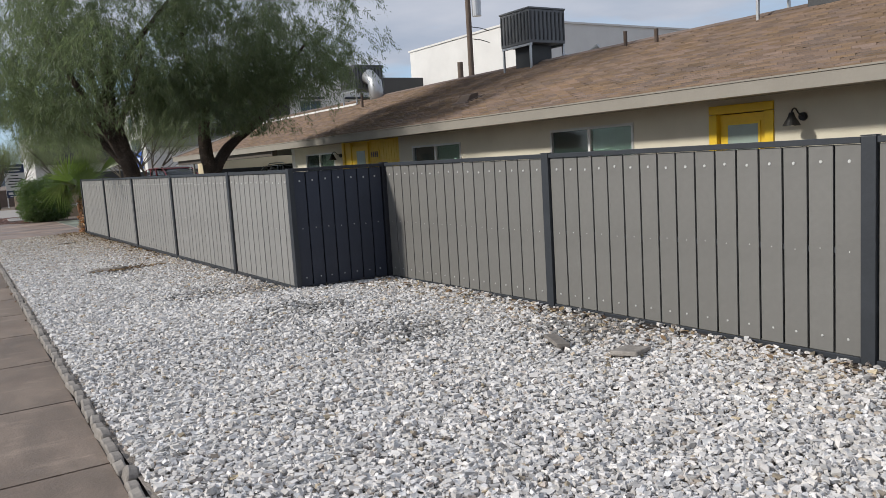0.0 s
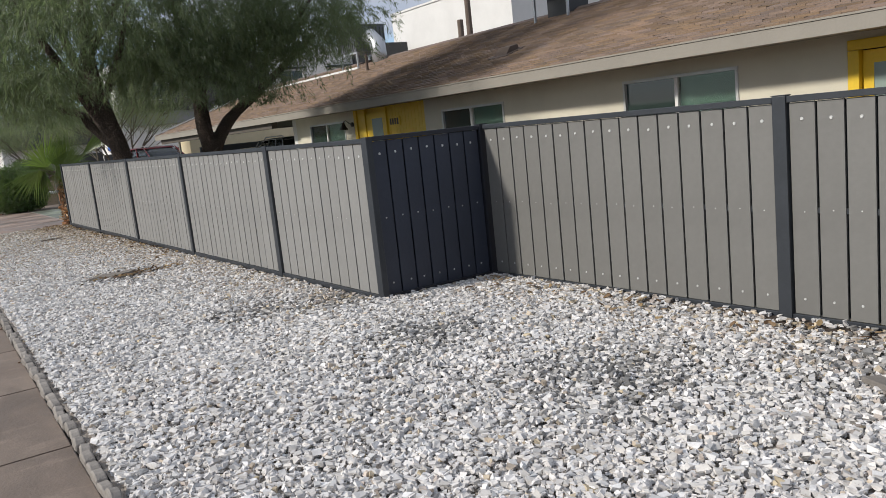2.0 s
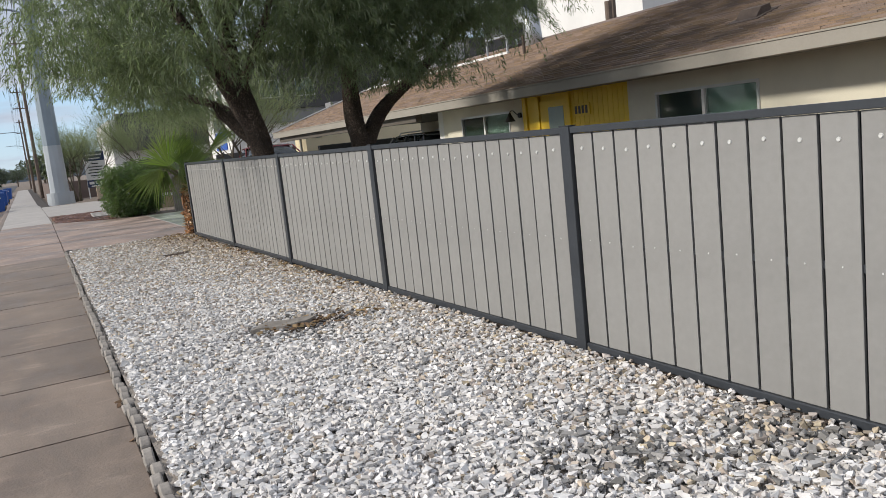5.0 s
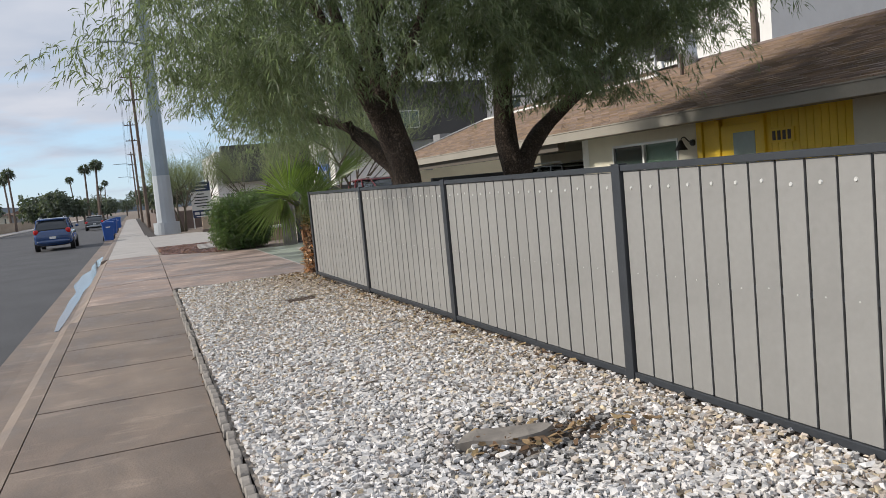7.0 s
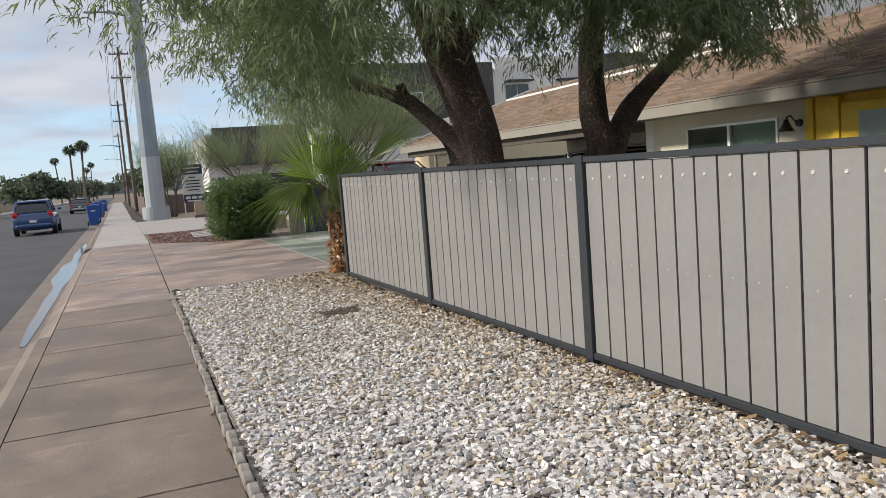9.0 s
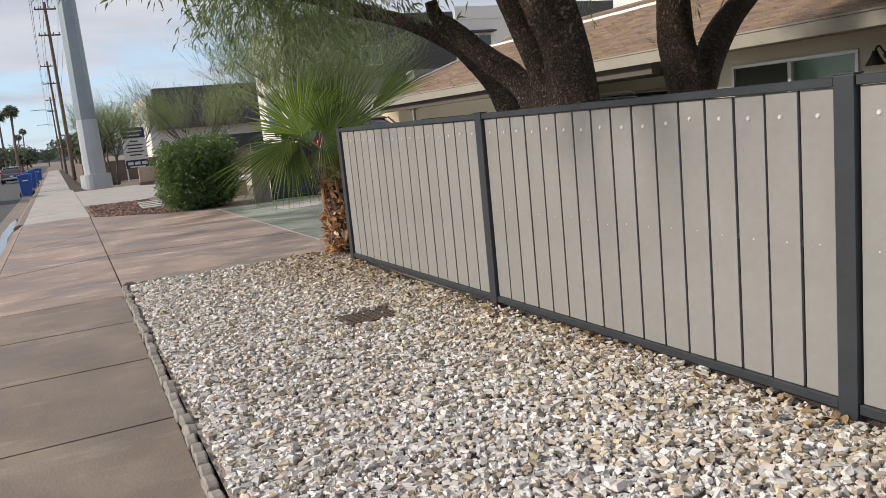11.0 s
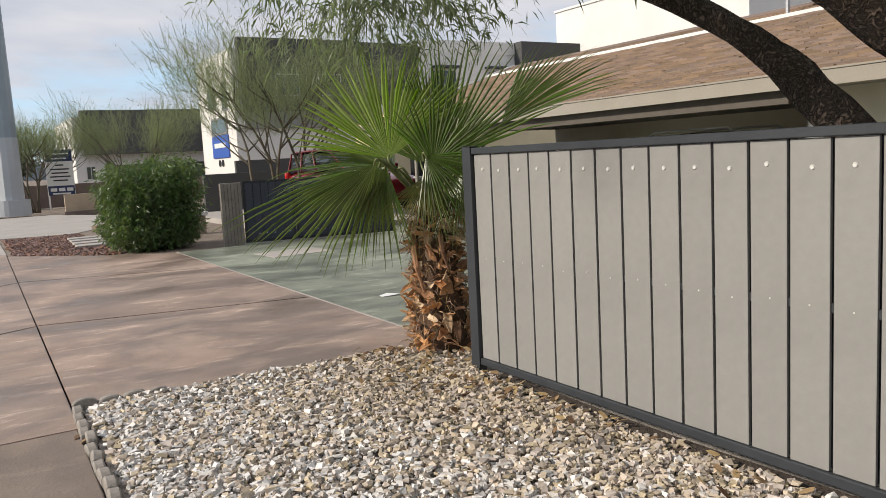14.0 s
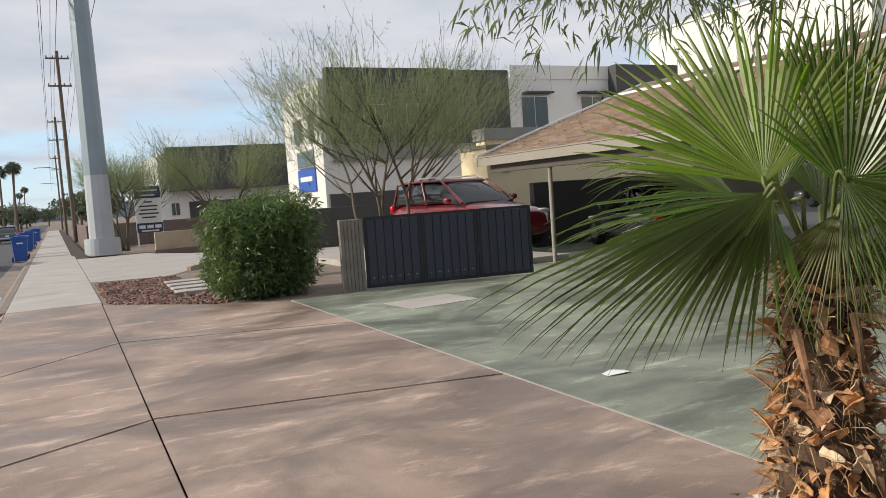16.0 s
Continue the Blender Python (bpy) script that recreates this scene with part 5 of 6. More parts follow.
# ---- driveway side: hedge, gate, cars ----
hedge = thing("bush", "clipped dark green oleander bush beside the driveway", "bush", pose(3.55, 34.5, 0))
hx = rng.uniform(-1, 1, (5200, 3))
hx = hx[(np.abs(hx) ** 4).sum(1) < 1.25][:4300]
shell = np.abs(hx).max(1) > 0.5
hx = hx[shell] * np.array([0.80, 0.72, 0.70]) + np.array([0, 0, 0.74])
hx[:, 2] = np.maximum(hx[:, 2], 0.06)
hx *= 1 + 0.07 * np.sin(hx[:, :1] * 7 + hx[:, 1:2] * 5)
hx[:, 2] *= 1 + 0.10 * (hx[:, 0] > 0.1) + 0.05 * np.sin(hx[:, 0] * 11) * (hx[:, 2] > 0.9)
v, f = sprays(hx, 0.24, 8, 0.13, 0.013, -0.1, -0.9)
raw_np("foliage", v, f, M_BUSH, hedge, "narrow glossy leaves")
for k in range(9):
    x, y = random.uniform(-0.5, 0.5), random.uniform(-0.4, 0.4)
    part("stem", tube([(x * 0.5, y * 0.5, -0.1), (x * 0.9, y * 0.9, 0.5), (x * 1.2, y * 1.2, 1.2)], [0.02, 0.015, 0.006], 5), M_BARKPALE, hedge)

gate = thing("gate", "dark panelled driveway gate standing across the green concrete", "gate")
post = tagged(part("gate_post", box(4.62, 5.02, 33.32, 33.42, -0.02, 1.22, 0.01), M_WOODGREY), "weathered grey timber screen panel beside the gate", "fence panel")
for k in range(1, 6):
    part("board_gap", box(4.62 + k * 0.066, 4.626 + k * 0.066, 33.312, 33.322, 0.02, 1.2), M_BEAM, post)
GA, GB = Vector((5.06, 33.40)), Vector((8.0, 32.75))
gl, ga = (GB - GA).length, math.degrees(math.atan2(GB.y - GA.y, GB.x - GA.x))
gm = pose(GA.x, GA.y, 0, 0, 0, ga)
for k in range(3):
    x0, x1 = k * gl / 3 + 0.004, (k + 1) * gl / 3 - 0.004
    for nm, b in (("gate_stile", box(x0, x0 + 0.05, -0.025, 0.025, 0.03, 1.24, 0.004)), ("gate_stile", box(x1 - 0.05, x1, -0.025, 0.025, 0.03, 1.24, 0.004)), ("gate_rail", box(x0 + 0.05, x1 - 0.05, -0.022, 0.022, 1.19, 1.24)), ("gate_rail", box(x0 + 0.05, x1 - 0.05, -0.022, 0.022, 0.03, 0.09))):
        part(nm, b, M_NAVYFRAME, gate).matrix_basis = gm
    part("gate_backing", box(x0 + 0.051, x1 - 0.051, 0.006, 0.010, 0.092, 1.188), M_NAVYFRAME, gate).matrix_basis = gm
    n = 6
    w = (x1 - x0 - 0.1) / n
    for i in range(n):
        ob = part("gate_board", box(0.006, w - 0.006, -0.01, 0.01, 0.092, 1.188, 0.003), M_NAVY, gate)
        ob.matrix_basis = gm @ pose(x0 + 0.05 + i * w, -0.008, 0)
        if k < 2:
            s = new("screw", SCREW); s.parent = ob; s.matrix_basis = pose(w / 2, -0.0105, 0.2, 0, 0, 90)


def loft(sections, material, name, parent, smooth=True, label=""):
    """A skin through closed sections with equal point counts."""
    bm = bmesh.new()
    rings = [[bm.verts.new(p) for p in s] for s in sections]
    n = len(rings[0])
    for a, b in zip(rings, rings[1:]):
        for k in range(n):
            bm.faces.new((a[k], a[(k + 1) % n], b[(k + 1) % n], b[k]))
    bm.faces.new(rings[0][::-1]); bm.faces.new(rings[-1])
    bmesh.ops.recalc_face_normals(bm, faces=bm.faces)
    return part(name, bm, material, parent, label, smooth)


def ring(x, hw, z0, z1, n=20, sq=4.0):
    """A rounded upright section across the car at x."""
    out = []
    for k in range(n):
        a = 2 * math.pi * k / n
        c, s = math.cos(a), math.sin(a)
        out.append((x, hw * math.copysign(abs(c) ** (2 / sq), c), (z0 + z1) / 2 + (z1 - z0) / 2 * math.copysign(abs(s) ** (2 / sq), s)))
    return out


def car(label, at_pose, paint, length=4.6, width=1.85, height=1.7, kind="suv", group=""):
    """A parked car; its front points along local +x."""
    c = thing("car", label, "car", at_pose, group)
    L, W = length / 2, width / 2
    belt = height * (0.66 if kind == "suv" else 0.63)
    hood = L * 0.36
    rear = -L * (0.97 if kind == "suv" else 0.86)
    loft([ring(-L, W * 0.80, 0.40, belt * 0.90), ring(-L * 0.96, W * 0.93, 0.30, belt * 0.97), ring(-L * 0.8, W * 0.99, 0.24, belt), ring(-L * 0.2, W, 0.22, belt * 0.99), ring(hood, W, 0.22, belt * 0.985), ring(L * 0.6, W * 0.98, 0.24, belt * 0.93), ring(L * 0.88, W * 0.92, 0.28, belt * 0.82), ring(L * 0.97, W * 0.82, 0.34, belt * 0.72), ring(L, W * 0.62, 0.42, belt * 0.6)], paint, "body", c)
    roof0, roof1 = rear + (0.25 if kind == "suv" else 0.75), hood - 0.85
    loft([ring(rear + 0.06, W * 0.84, belt - 0.12, belt + 0.04), ring(roof0, W * 0.76, belt - 0.1, height - 0.07), ring((roof0 + roof1) / 2, W * 0.77, belt - 0.1, height - 0.035), ring(roof1, W * 0.75, belt - 0.1, height - 0.07), ring(hood + 0.12, W * 0.82, belt - 0.14, belt + 0.0)], M_CARGLASS, "glasshouse", c, label="dark car glass")
    loft([ring(roof0 - 0.06, W * 0.70, height - 0.12, height - 0.055), ring(roof0 + 0.2, W * 0.745, height - 0.10, height - 0.02), ring((roof0 + roof1) / 2, W * 0.755, height - 0.08, height), ring(roof1 - 0.1, W * 0.74, height - 0.10, height - 0.03), ring(roof1 + 0.05, W * 0.70, height - 0.13, height - 0.07)], paint, "roof", c)
    for s in (-1, 1):
        for xa, xb in ((hood + 0.10, roof1 + 0.02), ((hood + rear) * 0.5 + 0.12, (roof0 + roof1) / 2 + 0.15), (rear + 0.08, roof0 - 0.03), ((rear * 0.62 + hood * 0.38) - 0.35, roof0 + 0.55)):
            part("pillar", tube([(xa, s * W * 0.835, belt - 0.02), (xb, s * W * 0.748, height - 0.075)], [0.034, 0.028], 8), paint, c)
        part("mirror", loft_box(hood - 0.18, s * (W + 0.08), belt + 0.06, 0.10, 0.09, 0.075), paint, c, smooth=True)
        part("headlamp", loft_box(L * 0.90, s * W * 0.72, belt * 0.72, 0.12, 0.18, 0.07), M_LAMPCLEAR, c, smooth=True)
        part("tail_lamp", loft_box(-L * 0.965, s * W * 0.80, belt * 0.90, 0.08, 0.12, 0.13), M_TAIL, c, smooth=True)
        if kind == "suv":
            part("roof_rail", tube([(roof0 + 0.2, s * W * 0.62, height - 0.02), (roof0 + 0.3, s * W * 0.62, height + 0.04), (roof1 - 0.3, s * W * 0.62, height + 0.04), (roof1 - 0.15, s * W * 0.62, height - 0.03)], [0.018] * 4, 6), M_ALU, c)
        for xw in (-L * 0.60, L * 0.64):
            w = part("wheel", cyl((xw, s * (W - 0.20), 0.335), (xw, s * (W + 0.005), 0.335), 0.335, 0.325, 24), M_BINBLACK, c)
            part("rim", cyl((xw, s * (W - 0.02), 0.335), (xw, s * (W + 0.012), 0.335), 0.22, 0.20, 14), M_ACGREY, w)
    part("rear_bumper", loft_box(-L * 0.985, 0, 0.48, 0.08, W * 0.85, 0.10), M_CARSILVER if kind != "suv" else paint, c, smooth=True)
    part("number_plate", box(-L - 0.025, -L - 0.012, -0.15, 0.15, 0.62, 0.74), M_SIGNWHITE, c)
    return c


def loft_box(x, y, z, hx_, hy_, hz_):
    bm = bmesh.new()
    bmesh.ops.create_icosphere(bm, subdivisions=2, radius=1)
    for q in bm.verts:
        q.co = Vector([math.copysign(abs(k) ** 0.6, k) for k in q.co])
        q.co = Vector((x + q.co.x * hx_, y + q.co.y * hy_, z + q.co.z * hz_))
    return bm


car("dark red sport utility vehicle parked behind the gate", pose(9.8, 38.5, 0.12, 0, 0, -82), M_CARRED, 4.7, 1.9, 1.80)
car("dark grey car parked under the carport", pose(11.0, 28.0, 0, 0, 0, 88), M_CARGREY, 4.8, 1.85, 1.68)
car("black saloon car parked beside the carport post", pose(12.9, 35.2, 0, 0, 0, 72), M_CARGREY, 4.4, 1.75, 1.42, "saloon")
car("blue sport utility vehicle on the far lane of the street", pose(-3.45, 55.5, ROAD_Z, 0, 0, 90), M_CARBLUE, 4.5, 1.85, 1.68)
car("small dark car waiting far along the street", pose(-3.2, 98.0, ROAD_Z, 0, 0, 90), M_CARGREY, 4.5, 1.85, 1.5, "saloon")

# cream outbuilding and dark garden wall beyond the carport
shed = thing("outbuilding", "small warm cream stucco outbuilding beyond the carport", "building")
part("wall", box(11.95, 21, 41.0, 42.6, -0.1, 2.78), M_CREAMWALL, shed)
part("roof", box(11.9, 21.2, 40.9, 42.8, 2.78, 2.88), M_FASCIA, shed)
for z in range(5):
    part("vent_slat", box(12.42, 12.72, 40.97, 40.998, 2.04 + z * 0.096, 2.10 + z * 0.096), M_FASCIA, shed)
for x in (13.25, 15.4):
    w = part("window", box(x, x + 0.56, 40.96, 40.998, 2.27, 2.57), M_WHITETRIM, shed)
    part("pane", box(x + 0.06, x + 0.50, 40.945, 40.958, 2.31, 2.53), M_GLASS, w)
garage = thing("outbuilding", "cream building with a grey flat parapet behind the carport", "building")
part("wall", box(16.3, 30, 48.6, 49.3, -0.1, 3.57), M_CREAMWALL, garage)
part("parapet", box(16.2, 30.1, 48.45, 49.4, 3.57, 4.05), M_STUCCO_M, garage)
tagged(part("garden_wall", box(11.4, 18, 37.75, 37.95, -0.1, 1.66, 0.01), M_STUCCO_G), "dark grey rendered garden wall", "wall")
neigh = thing("garden_wall", "dark grey rendered wall round the townhouse yard", "wall")
part("wall", box(7.2, 9.4, 44.4, 44.6, -0.1, 1.35, 0.01), M_STUCCO_G, neigh)
part("wall", box(9.4, 16.0, 48.0, 48.2, -0.1, 1.8, 0.01), M_STUCCO_G, neigh)

# ---- planting strip beyond the driveway ----
px, py = rng.uniform(1.15, 2.9, 4200), rng.uniform(34.2, 41.4, 4200)
keep = (py > 36.15 - (px - 1.07) * 1.25) & (py < 40.9)
stones("red_gravel", np.stack([px[keep], py[keep]], 1), np.full(keep.sum(), -0.015), rng.uniform(0.02, 0.045, keep.sum()), M_REDGRAVEL, "dark red crushed gravel beside the pavement")
tagged(part("planting_bed", box(1.06, 6.4, 33.0, 47, -0.3, -0.012), M_SOIL), "brown soil planting bed", "ground", kind="structure")
for k in range(4):
    y = 36.25 + k * 0.78
    tagged(part("stepping_slab", box(2.35 + 0.03 * k, 3.25 + 0.03 * k, y, y + 0.46, -0.02, 0.05, 0.012), M_CONC_PALE), "pale oblong concrete stepping slab in gravel", "stepping stone", "stepping slabs")
ed = thing("path_kerb", "low concrete kerb between path and planting", "kerb", kind="structure")
part("kerb_stone", box(-2.3, 2.3, -0.06, 0.06, -0.1, 0.10, 0.01), M_TANBLOCK, ed).matrix_basis = pose(4.6, 44.2, 0, 0, 0, 60)
blk = thing("planter_wall", "low tan block planter wall beside the path", "wall")
part("end_block", box(3.85, 5.6, 53.0, 53.2, -0.1, 0.82, 0.012), M_TANBLOCK, blk)
part("side_block", box(5.6, 8.5, 53.3, 53.5, -0.1, 0.66, 0.012), M_TANBLOCK, blk)
part("footing", box(3.8, 8.5, 52.85, 52.995, -0.1, 0.14, 0.01), M_BROWNBLOCK, blk)
blk2 = thing("planter_wall", "low cream planter wall behind the bush", "wall")
part("wall", box(4.45, 5.3, 37.2, 37.4, -0.1, 0.42, 0.01), M_TANBLOCK, blk2)
part("cap", box(4.4, 5.35, 37.15, 37.45, 0.422, 0.52, 0.01), M_STUCCO_W, blk2)
brown = thing("boundary_wall", "brown block boundary wall behind the sign", "wall")
for k in range(8):
    part("wall_bay", box(2.4 + k * 2.6, 4.98 + k * 2.6, 66.0, 66.2, -0.1, 1.15, 0.01), M_BROWNBLOCK, brown)
part("wall_return", box(1.9, 2.1, 66.2, 92, -0.1, 1.12, 0.01), M_BROWNBLOCK, brown)

# property board: navy head and foot, grey lines of unreadable writing
sign = thing("sign_board", "white and navy property board on two posts", "sign", pose(4.75, 63.0, 0, 0, 0, -4))
part("panel", box(-0.62, 0.62, -0.02, 0.02, 0.62, 2.95, 0.004), M_SIGNWHITE, sign)
part("head_panel", box(-0.62, 0.62, -0.026, -0.021, 2.35, 2.95), M_SIGNNAVY, sign)
part("foot_panel", box(-0.62, 0.62, -0.026, -0.021, 0.62, 1.10), M_SIGNNAVY, sign)
for z, w, m in ((2.74, 0.48, M_SIGNWHITE), (2.50, 0.36, M_SIGNWHITE), (2.16, 0.2, M_ACDARK), (1.95, 0.45, M_ACDARK), (1.76, 0.40, M_ACDARK), (1.57, 0.48, M_ACDARK), (1.38, 0.34, M_ACDARK), (0.70, 0.42, M_SIGNWHITE)):
    part("text_bar", box(-w, w, -0.031, -0.027, z - 0.035, z + 0.035), m, sign)
for x in (-0.36, 0.02, 0.40):
    part("number_bar", box(x - 0.15, x + 0.15, -0.031, -0.027, 0.82, 0.99), M_SIGNWHITE, sign)
for x in (-0.6, 0.6):
    part("post", box(x - 0.04, x + 0.04, 0.022, 0.09, -0.1, 3.0), M_SIGNWHITE, sign)

# wall sign on the townhouse
ws = thing("wall_sign", "blue square sign on the townhouse wall", "sign")
part("panel", box(13.12, 13.198, 61.4, 64.6, 2.15, 3.4, 0.01), M_SIGNBLUE, ws)
part("mark_bar", box(13.10, 13.118, 61.9, 64.1, 2.72, 2.98), M_SIGNWHITE, ws)
for y in (62.9, 63.5):
    part("number_ring", cyl((13.198, y, 1.85), (13.15, y, 1.85), 0.2, 0.2, 14), M_BLACK, ws)

# recycling bins along the kerb
def bin_(at_pose):
    b = thing("wheeled_bin", "blue plastic wheeled recycling bin at the kerb", "bin", at_pose, "bins along the kerb")
    loft([[(x * s, y * s * 1.1, z) for x, y in ((-.3, -.3), (.3, -.3), (.32, 0), (.3, .3), (-.3, .3), (-.32, 0))] for s, z in ((0.78, 0.04), (0.82, 0.2), (1.0, 1.0), (1.06, 1.0), (1.06, 1.05))], M_BINBLUE, "body", b, smooth=False)
    part("lid", prism([(-0.36, 1.05), (0.36, 1.05), (0.34, 1.10), (0.0, 1.15), (-0.34, 1.10)], -0.37, 0.37), M_BINBLUE, b)
    part("handle", cyl((-0.30, 0.42, 1.02), (0.30, 0.42, 1.02), 0.02, 0.02, 8), M_BINBLUE, b)
    for s in (-1, 1):
        part("wheel", cyl((s * 0.27, 0.30, 0.12), (s * 0.33, 0.30, 0.12), 0.12, 0.12, 14), M_BINBLACK, b)
    part("label_bar", box(-0.12, 0.12, -0.345, -0.335, 0.80, 0.86), M_SIGNWHITE, b)
    return b


first = bin_(pose(-1.02, 59.5, ROAD_Z, 0, 0, 4))
for x, y, a in ((-1.1, 62.5, -5), (-1.2, 72, 8), (-1.08, 74.5, -4), (-1.15, 84, 3), (-1.0, 96, -6)):
    copy_thing(first, pose(x, y, ROAD_Z, 0, 0, a))

# ---- palo verde trees ----
def palo_verde(at_pose, h, spread, trunks, n, label, foot=0.15):
    t = thing("tree", label, "tree", at_pose, "palo verde trees")
    tips = []
    for k in range(trunks):
        a = 2 * math.pi * (k + random.random() * 0.6) / trunks
        r = spread * random.uniform(0.35, 0.75)
        p = [(foot * math.cos(a), foot * math.sin(a), -0.1), (foot * 0.6 * math.cos(a) + 0.22 * r * math.cos(a + 0.5), foot * 0.6 * math.sin(a) + 0.22 * r * math.sin(a + 0.5), h * 0.22), (0.5 * r * math.cos(a), 0.5 * r * math.sin(a), h * 0.42), (r * math.cos(a - 0.3), r * math.sin(a - 0.3), h * random.uniform(0.6, 0.78))]
        c = lerp_curve(p, 5)
        part("trunk", tube(c, [0.062 - 0.046 * i / (len(c) - 1) for i in range(len(c))], 7, rough=0.3), M_BARKPALE, t, smooth=True)
        for j in (7, 9, 11, 13):
            b0 = c[min(j, len(c) - 1)]
            for q in range(2):
                aa = a + random.uniform(-1.5, 1.5)
                e = b0 + Vector((math.cos(aa) * spread * 0.4, math.sin(aa) * spread * 0.4, h * random.uniform(0.12, 0.3)))
                part("branch", tube(lerp_curve([b0, (b0 + e) / 2 + Vector((0, 0, -0.08)), e], 3), [0.03 - 0.0035 * i for i in range(7)], 5), M_BARKPALE, t)
                tips += [e, (b0 + e) / 2]
    tips = np.array([tuple(x) for x in tips])
    tips = tips[tips[:, 2] > h * 0.5]
    o = tips[rng.integers(0, len(tips), n)] + rng.normal(0, 1, (n, 3)) * np.array([0.13, 0.13, 0.07]) * spread
    d = o * np.array([0.22, 0.22, 0]) / spread * 2 + rng.normal(0, 0.35, (n, 3)) + np.array([0, 0, 0.75])
    d /= np.linalg.norm(d, axis=1, keepdims=True)
    L = rng.uniform(0.4, 1.15, n)
    v1, f1 = leaves(o, d, L, np.full(n, 0.006), -0.1)
    k = 9
    q = np.repeat(o, k, 0) + np.repeat(d * L[:, None], k, 0) * rng.uniform(0.1, 1, (n * k, 1))
    v2, f2 = leaves(q, np.repeat(d, k, 0) + rng.normal(0, 0.6, (n * k, 3)), rng.uniform(0.04, 0.10, n * k), rng.uniform(0.004, 0.008, n * k), 0.0)
    raw_np("crown", np.concatenate([v1, v2]), np.concatenate([f1, f2 + len(v1)]), M_PV, t, "airy fine yellow-green twigs")
    return t


palo_verde(pose(8.5, 40.2, 0), 5.3, 3.5, 6, 3800, "airy palo verde with several bare curving trunks", 0.8)
palo_verde(pose(3.3, 60.2, 0), 4.6, 2.0, 4, 1900, "airy palo verde beside the steel pole")
palo_verde(pose(7.4, 57.5, 0), 4.9, 2.9, 4, 2600, "airy palo verde in front of the townhouses")
palo_verde(pose(5.4, 70.5, 0), 5.4, 3.0, 4, 2000, "airy palo verde behind the boundary wall")

# ---- roof plant, lamps, rear pole ----
def roof_unit(at_pose, w, d, h, leg, label):
    u = thing("rooftop_unit", label, "air conditioner", at_pose)
    part("cabinet", box(-w / 2, w / 2, -d / 2, d / 2, leg, leg + h, 0.02), M_ACGREY, u)
    for k in range(9):
        x = -w / 2 + 0.06 + (w - 0.12) * k / 8
        part("louvre", box(x - 0.02, x + 0.02, -d / 2 - 0.02, -d / 2 - 0.002, leg + 0.08, leg + h - 0.06), M_ACDARK, u)
        y = -d / 2 + 0.06 + (d - 0.12) * k / 8
        part("louvre", box(-w / 2 - 0.02, -w / 2 - 0.002, y - 0.02, y + 0.02, leg + 0.08, leg + h - 0.06), M_ACDARK, u)
    part("top_rim", box(-w / 2 - 0.02, w / 2 + 0.02, -d / 2 - 0.02, d / 2 + 0.02, leg + h, leg + h + 0.05, 0.01), M_ACGREY, u)
    for sx in (-1, 1):
        for sy in (-1, 1):
            part("leg", box(sx * w * 0.46 - 0.025, sx * w * 0.46 + 0.025, sy * d * 0.46 - 0.025, sy * d * 0.46 + 0.025, -0.75, leg), M_DUCT, u)
        part("stand_rail", box(sx * w * 0.46 - 0.03, sx * w * 0.46 + 0.03, -d * 0.5, d * 0.5, leg - 0.06, leg - 0.003), M_DUCT, u)
    return u


u1 = roof_unit(pose(14.2, 16.9, 4.0, 0, 0, 0), 1.25, 1.25, 0.88, 0.42, "grey louvred rooftop air conditioner on a steel stand")
part("duct", box(-0.35, 0.35, -0.35, 0.35, -0.5, 0.40), M_ACDARK, u1)
part("drain_pipe", tube([(0.5, -0.6, 0.1), (0.9, -1.1, 0.05), (1.0, -1.5, 0.25)], [0.05, 0.05, 0.06], 8), M_DUCT, u1)
u2 = roof_unit(pose(14.3, 8.6, 4.0), 1.1, 2.2, 0.8, 0.35, "grey rooftop air conditioner on a long steel stand")
part("duct", box(-0.3, 0.3, -0.9, 0.1, -0.5, 0.34), M_ACDARK, u2)
u3 = roof_unit(pose(14.0, 26.8, 3.95), 1.2, 1.2, 0.85, 0.3, "dark rooftop air conditioner beside a silver duct")
part("duct", tube([(-0.1, -1.3, -0.3), (-0.1, -1.2, 0.5), (-0.1, -0.8, 0.75), (-0.05, -0.5, 0.7)], [0.26, 0.26, 0.26, 0.24], 14), M_DUCT, u3, smooth=True)


def gooseneck(y):
    w = thing("wall_lamp", "black gooseneck barn lamp beside a yellow door", "wall lamp", pose(WALL_X - 0.012, y, 1.78), "gooseneck lamps")
    part("wall_plate", cyl((0.012, 0, 0), (-0.03, 0, 0), 0.06, 0.055, 16), M_BLACK, w)
    part("arm", tube(lerp_curve([(-0.02, 0, 0), (-0.10, 0, 0.04), (-0.18, 0, 0.11), (-0.25, 0, 0.09), (-0.27, 0, 0.0)], 5), [0.011] * 21, 8), M_BLACK, w)
    part("shade", cyl((-0.27, 0, -0.12), (-0.27, 0, 0.0), 0.12, 0.05, 20, caps=False), M_BLACK, w)
    part("shade_cap", cyl((-0.27, 0, 0.0), (-0.27, 0, 0.06), 0.05, 0.03, 14), M_BLACK, w)
    part("bulb", loft_box(-0.27, 0, -0.08, 0.035, 0.035, 0.045), M_SIGNWHITE, w, smooth=True)


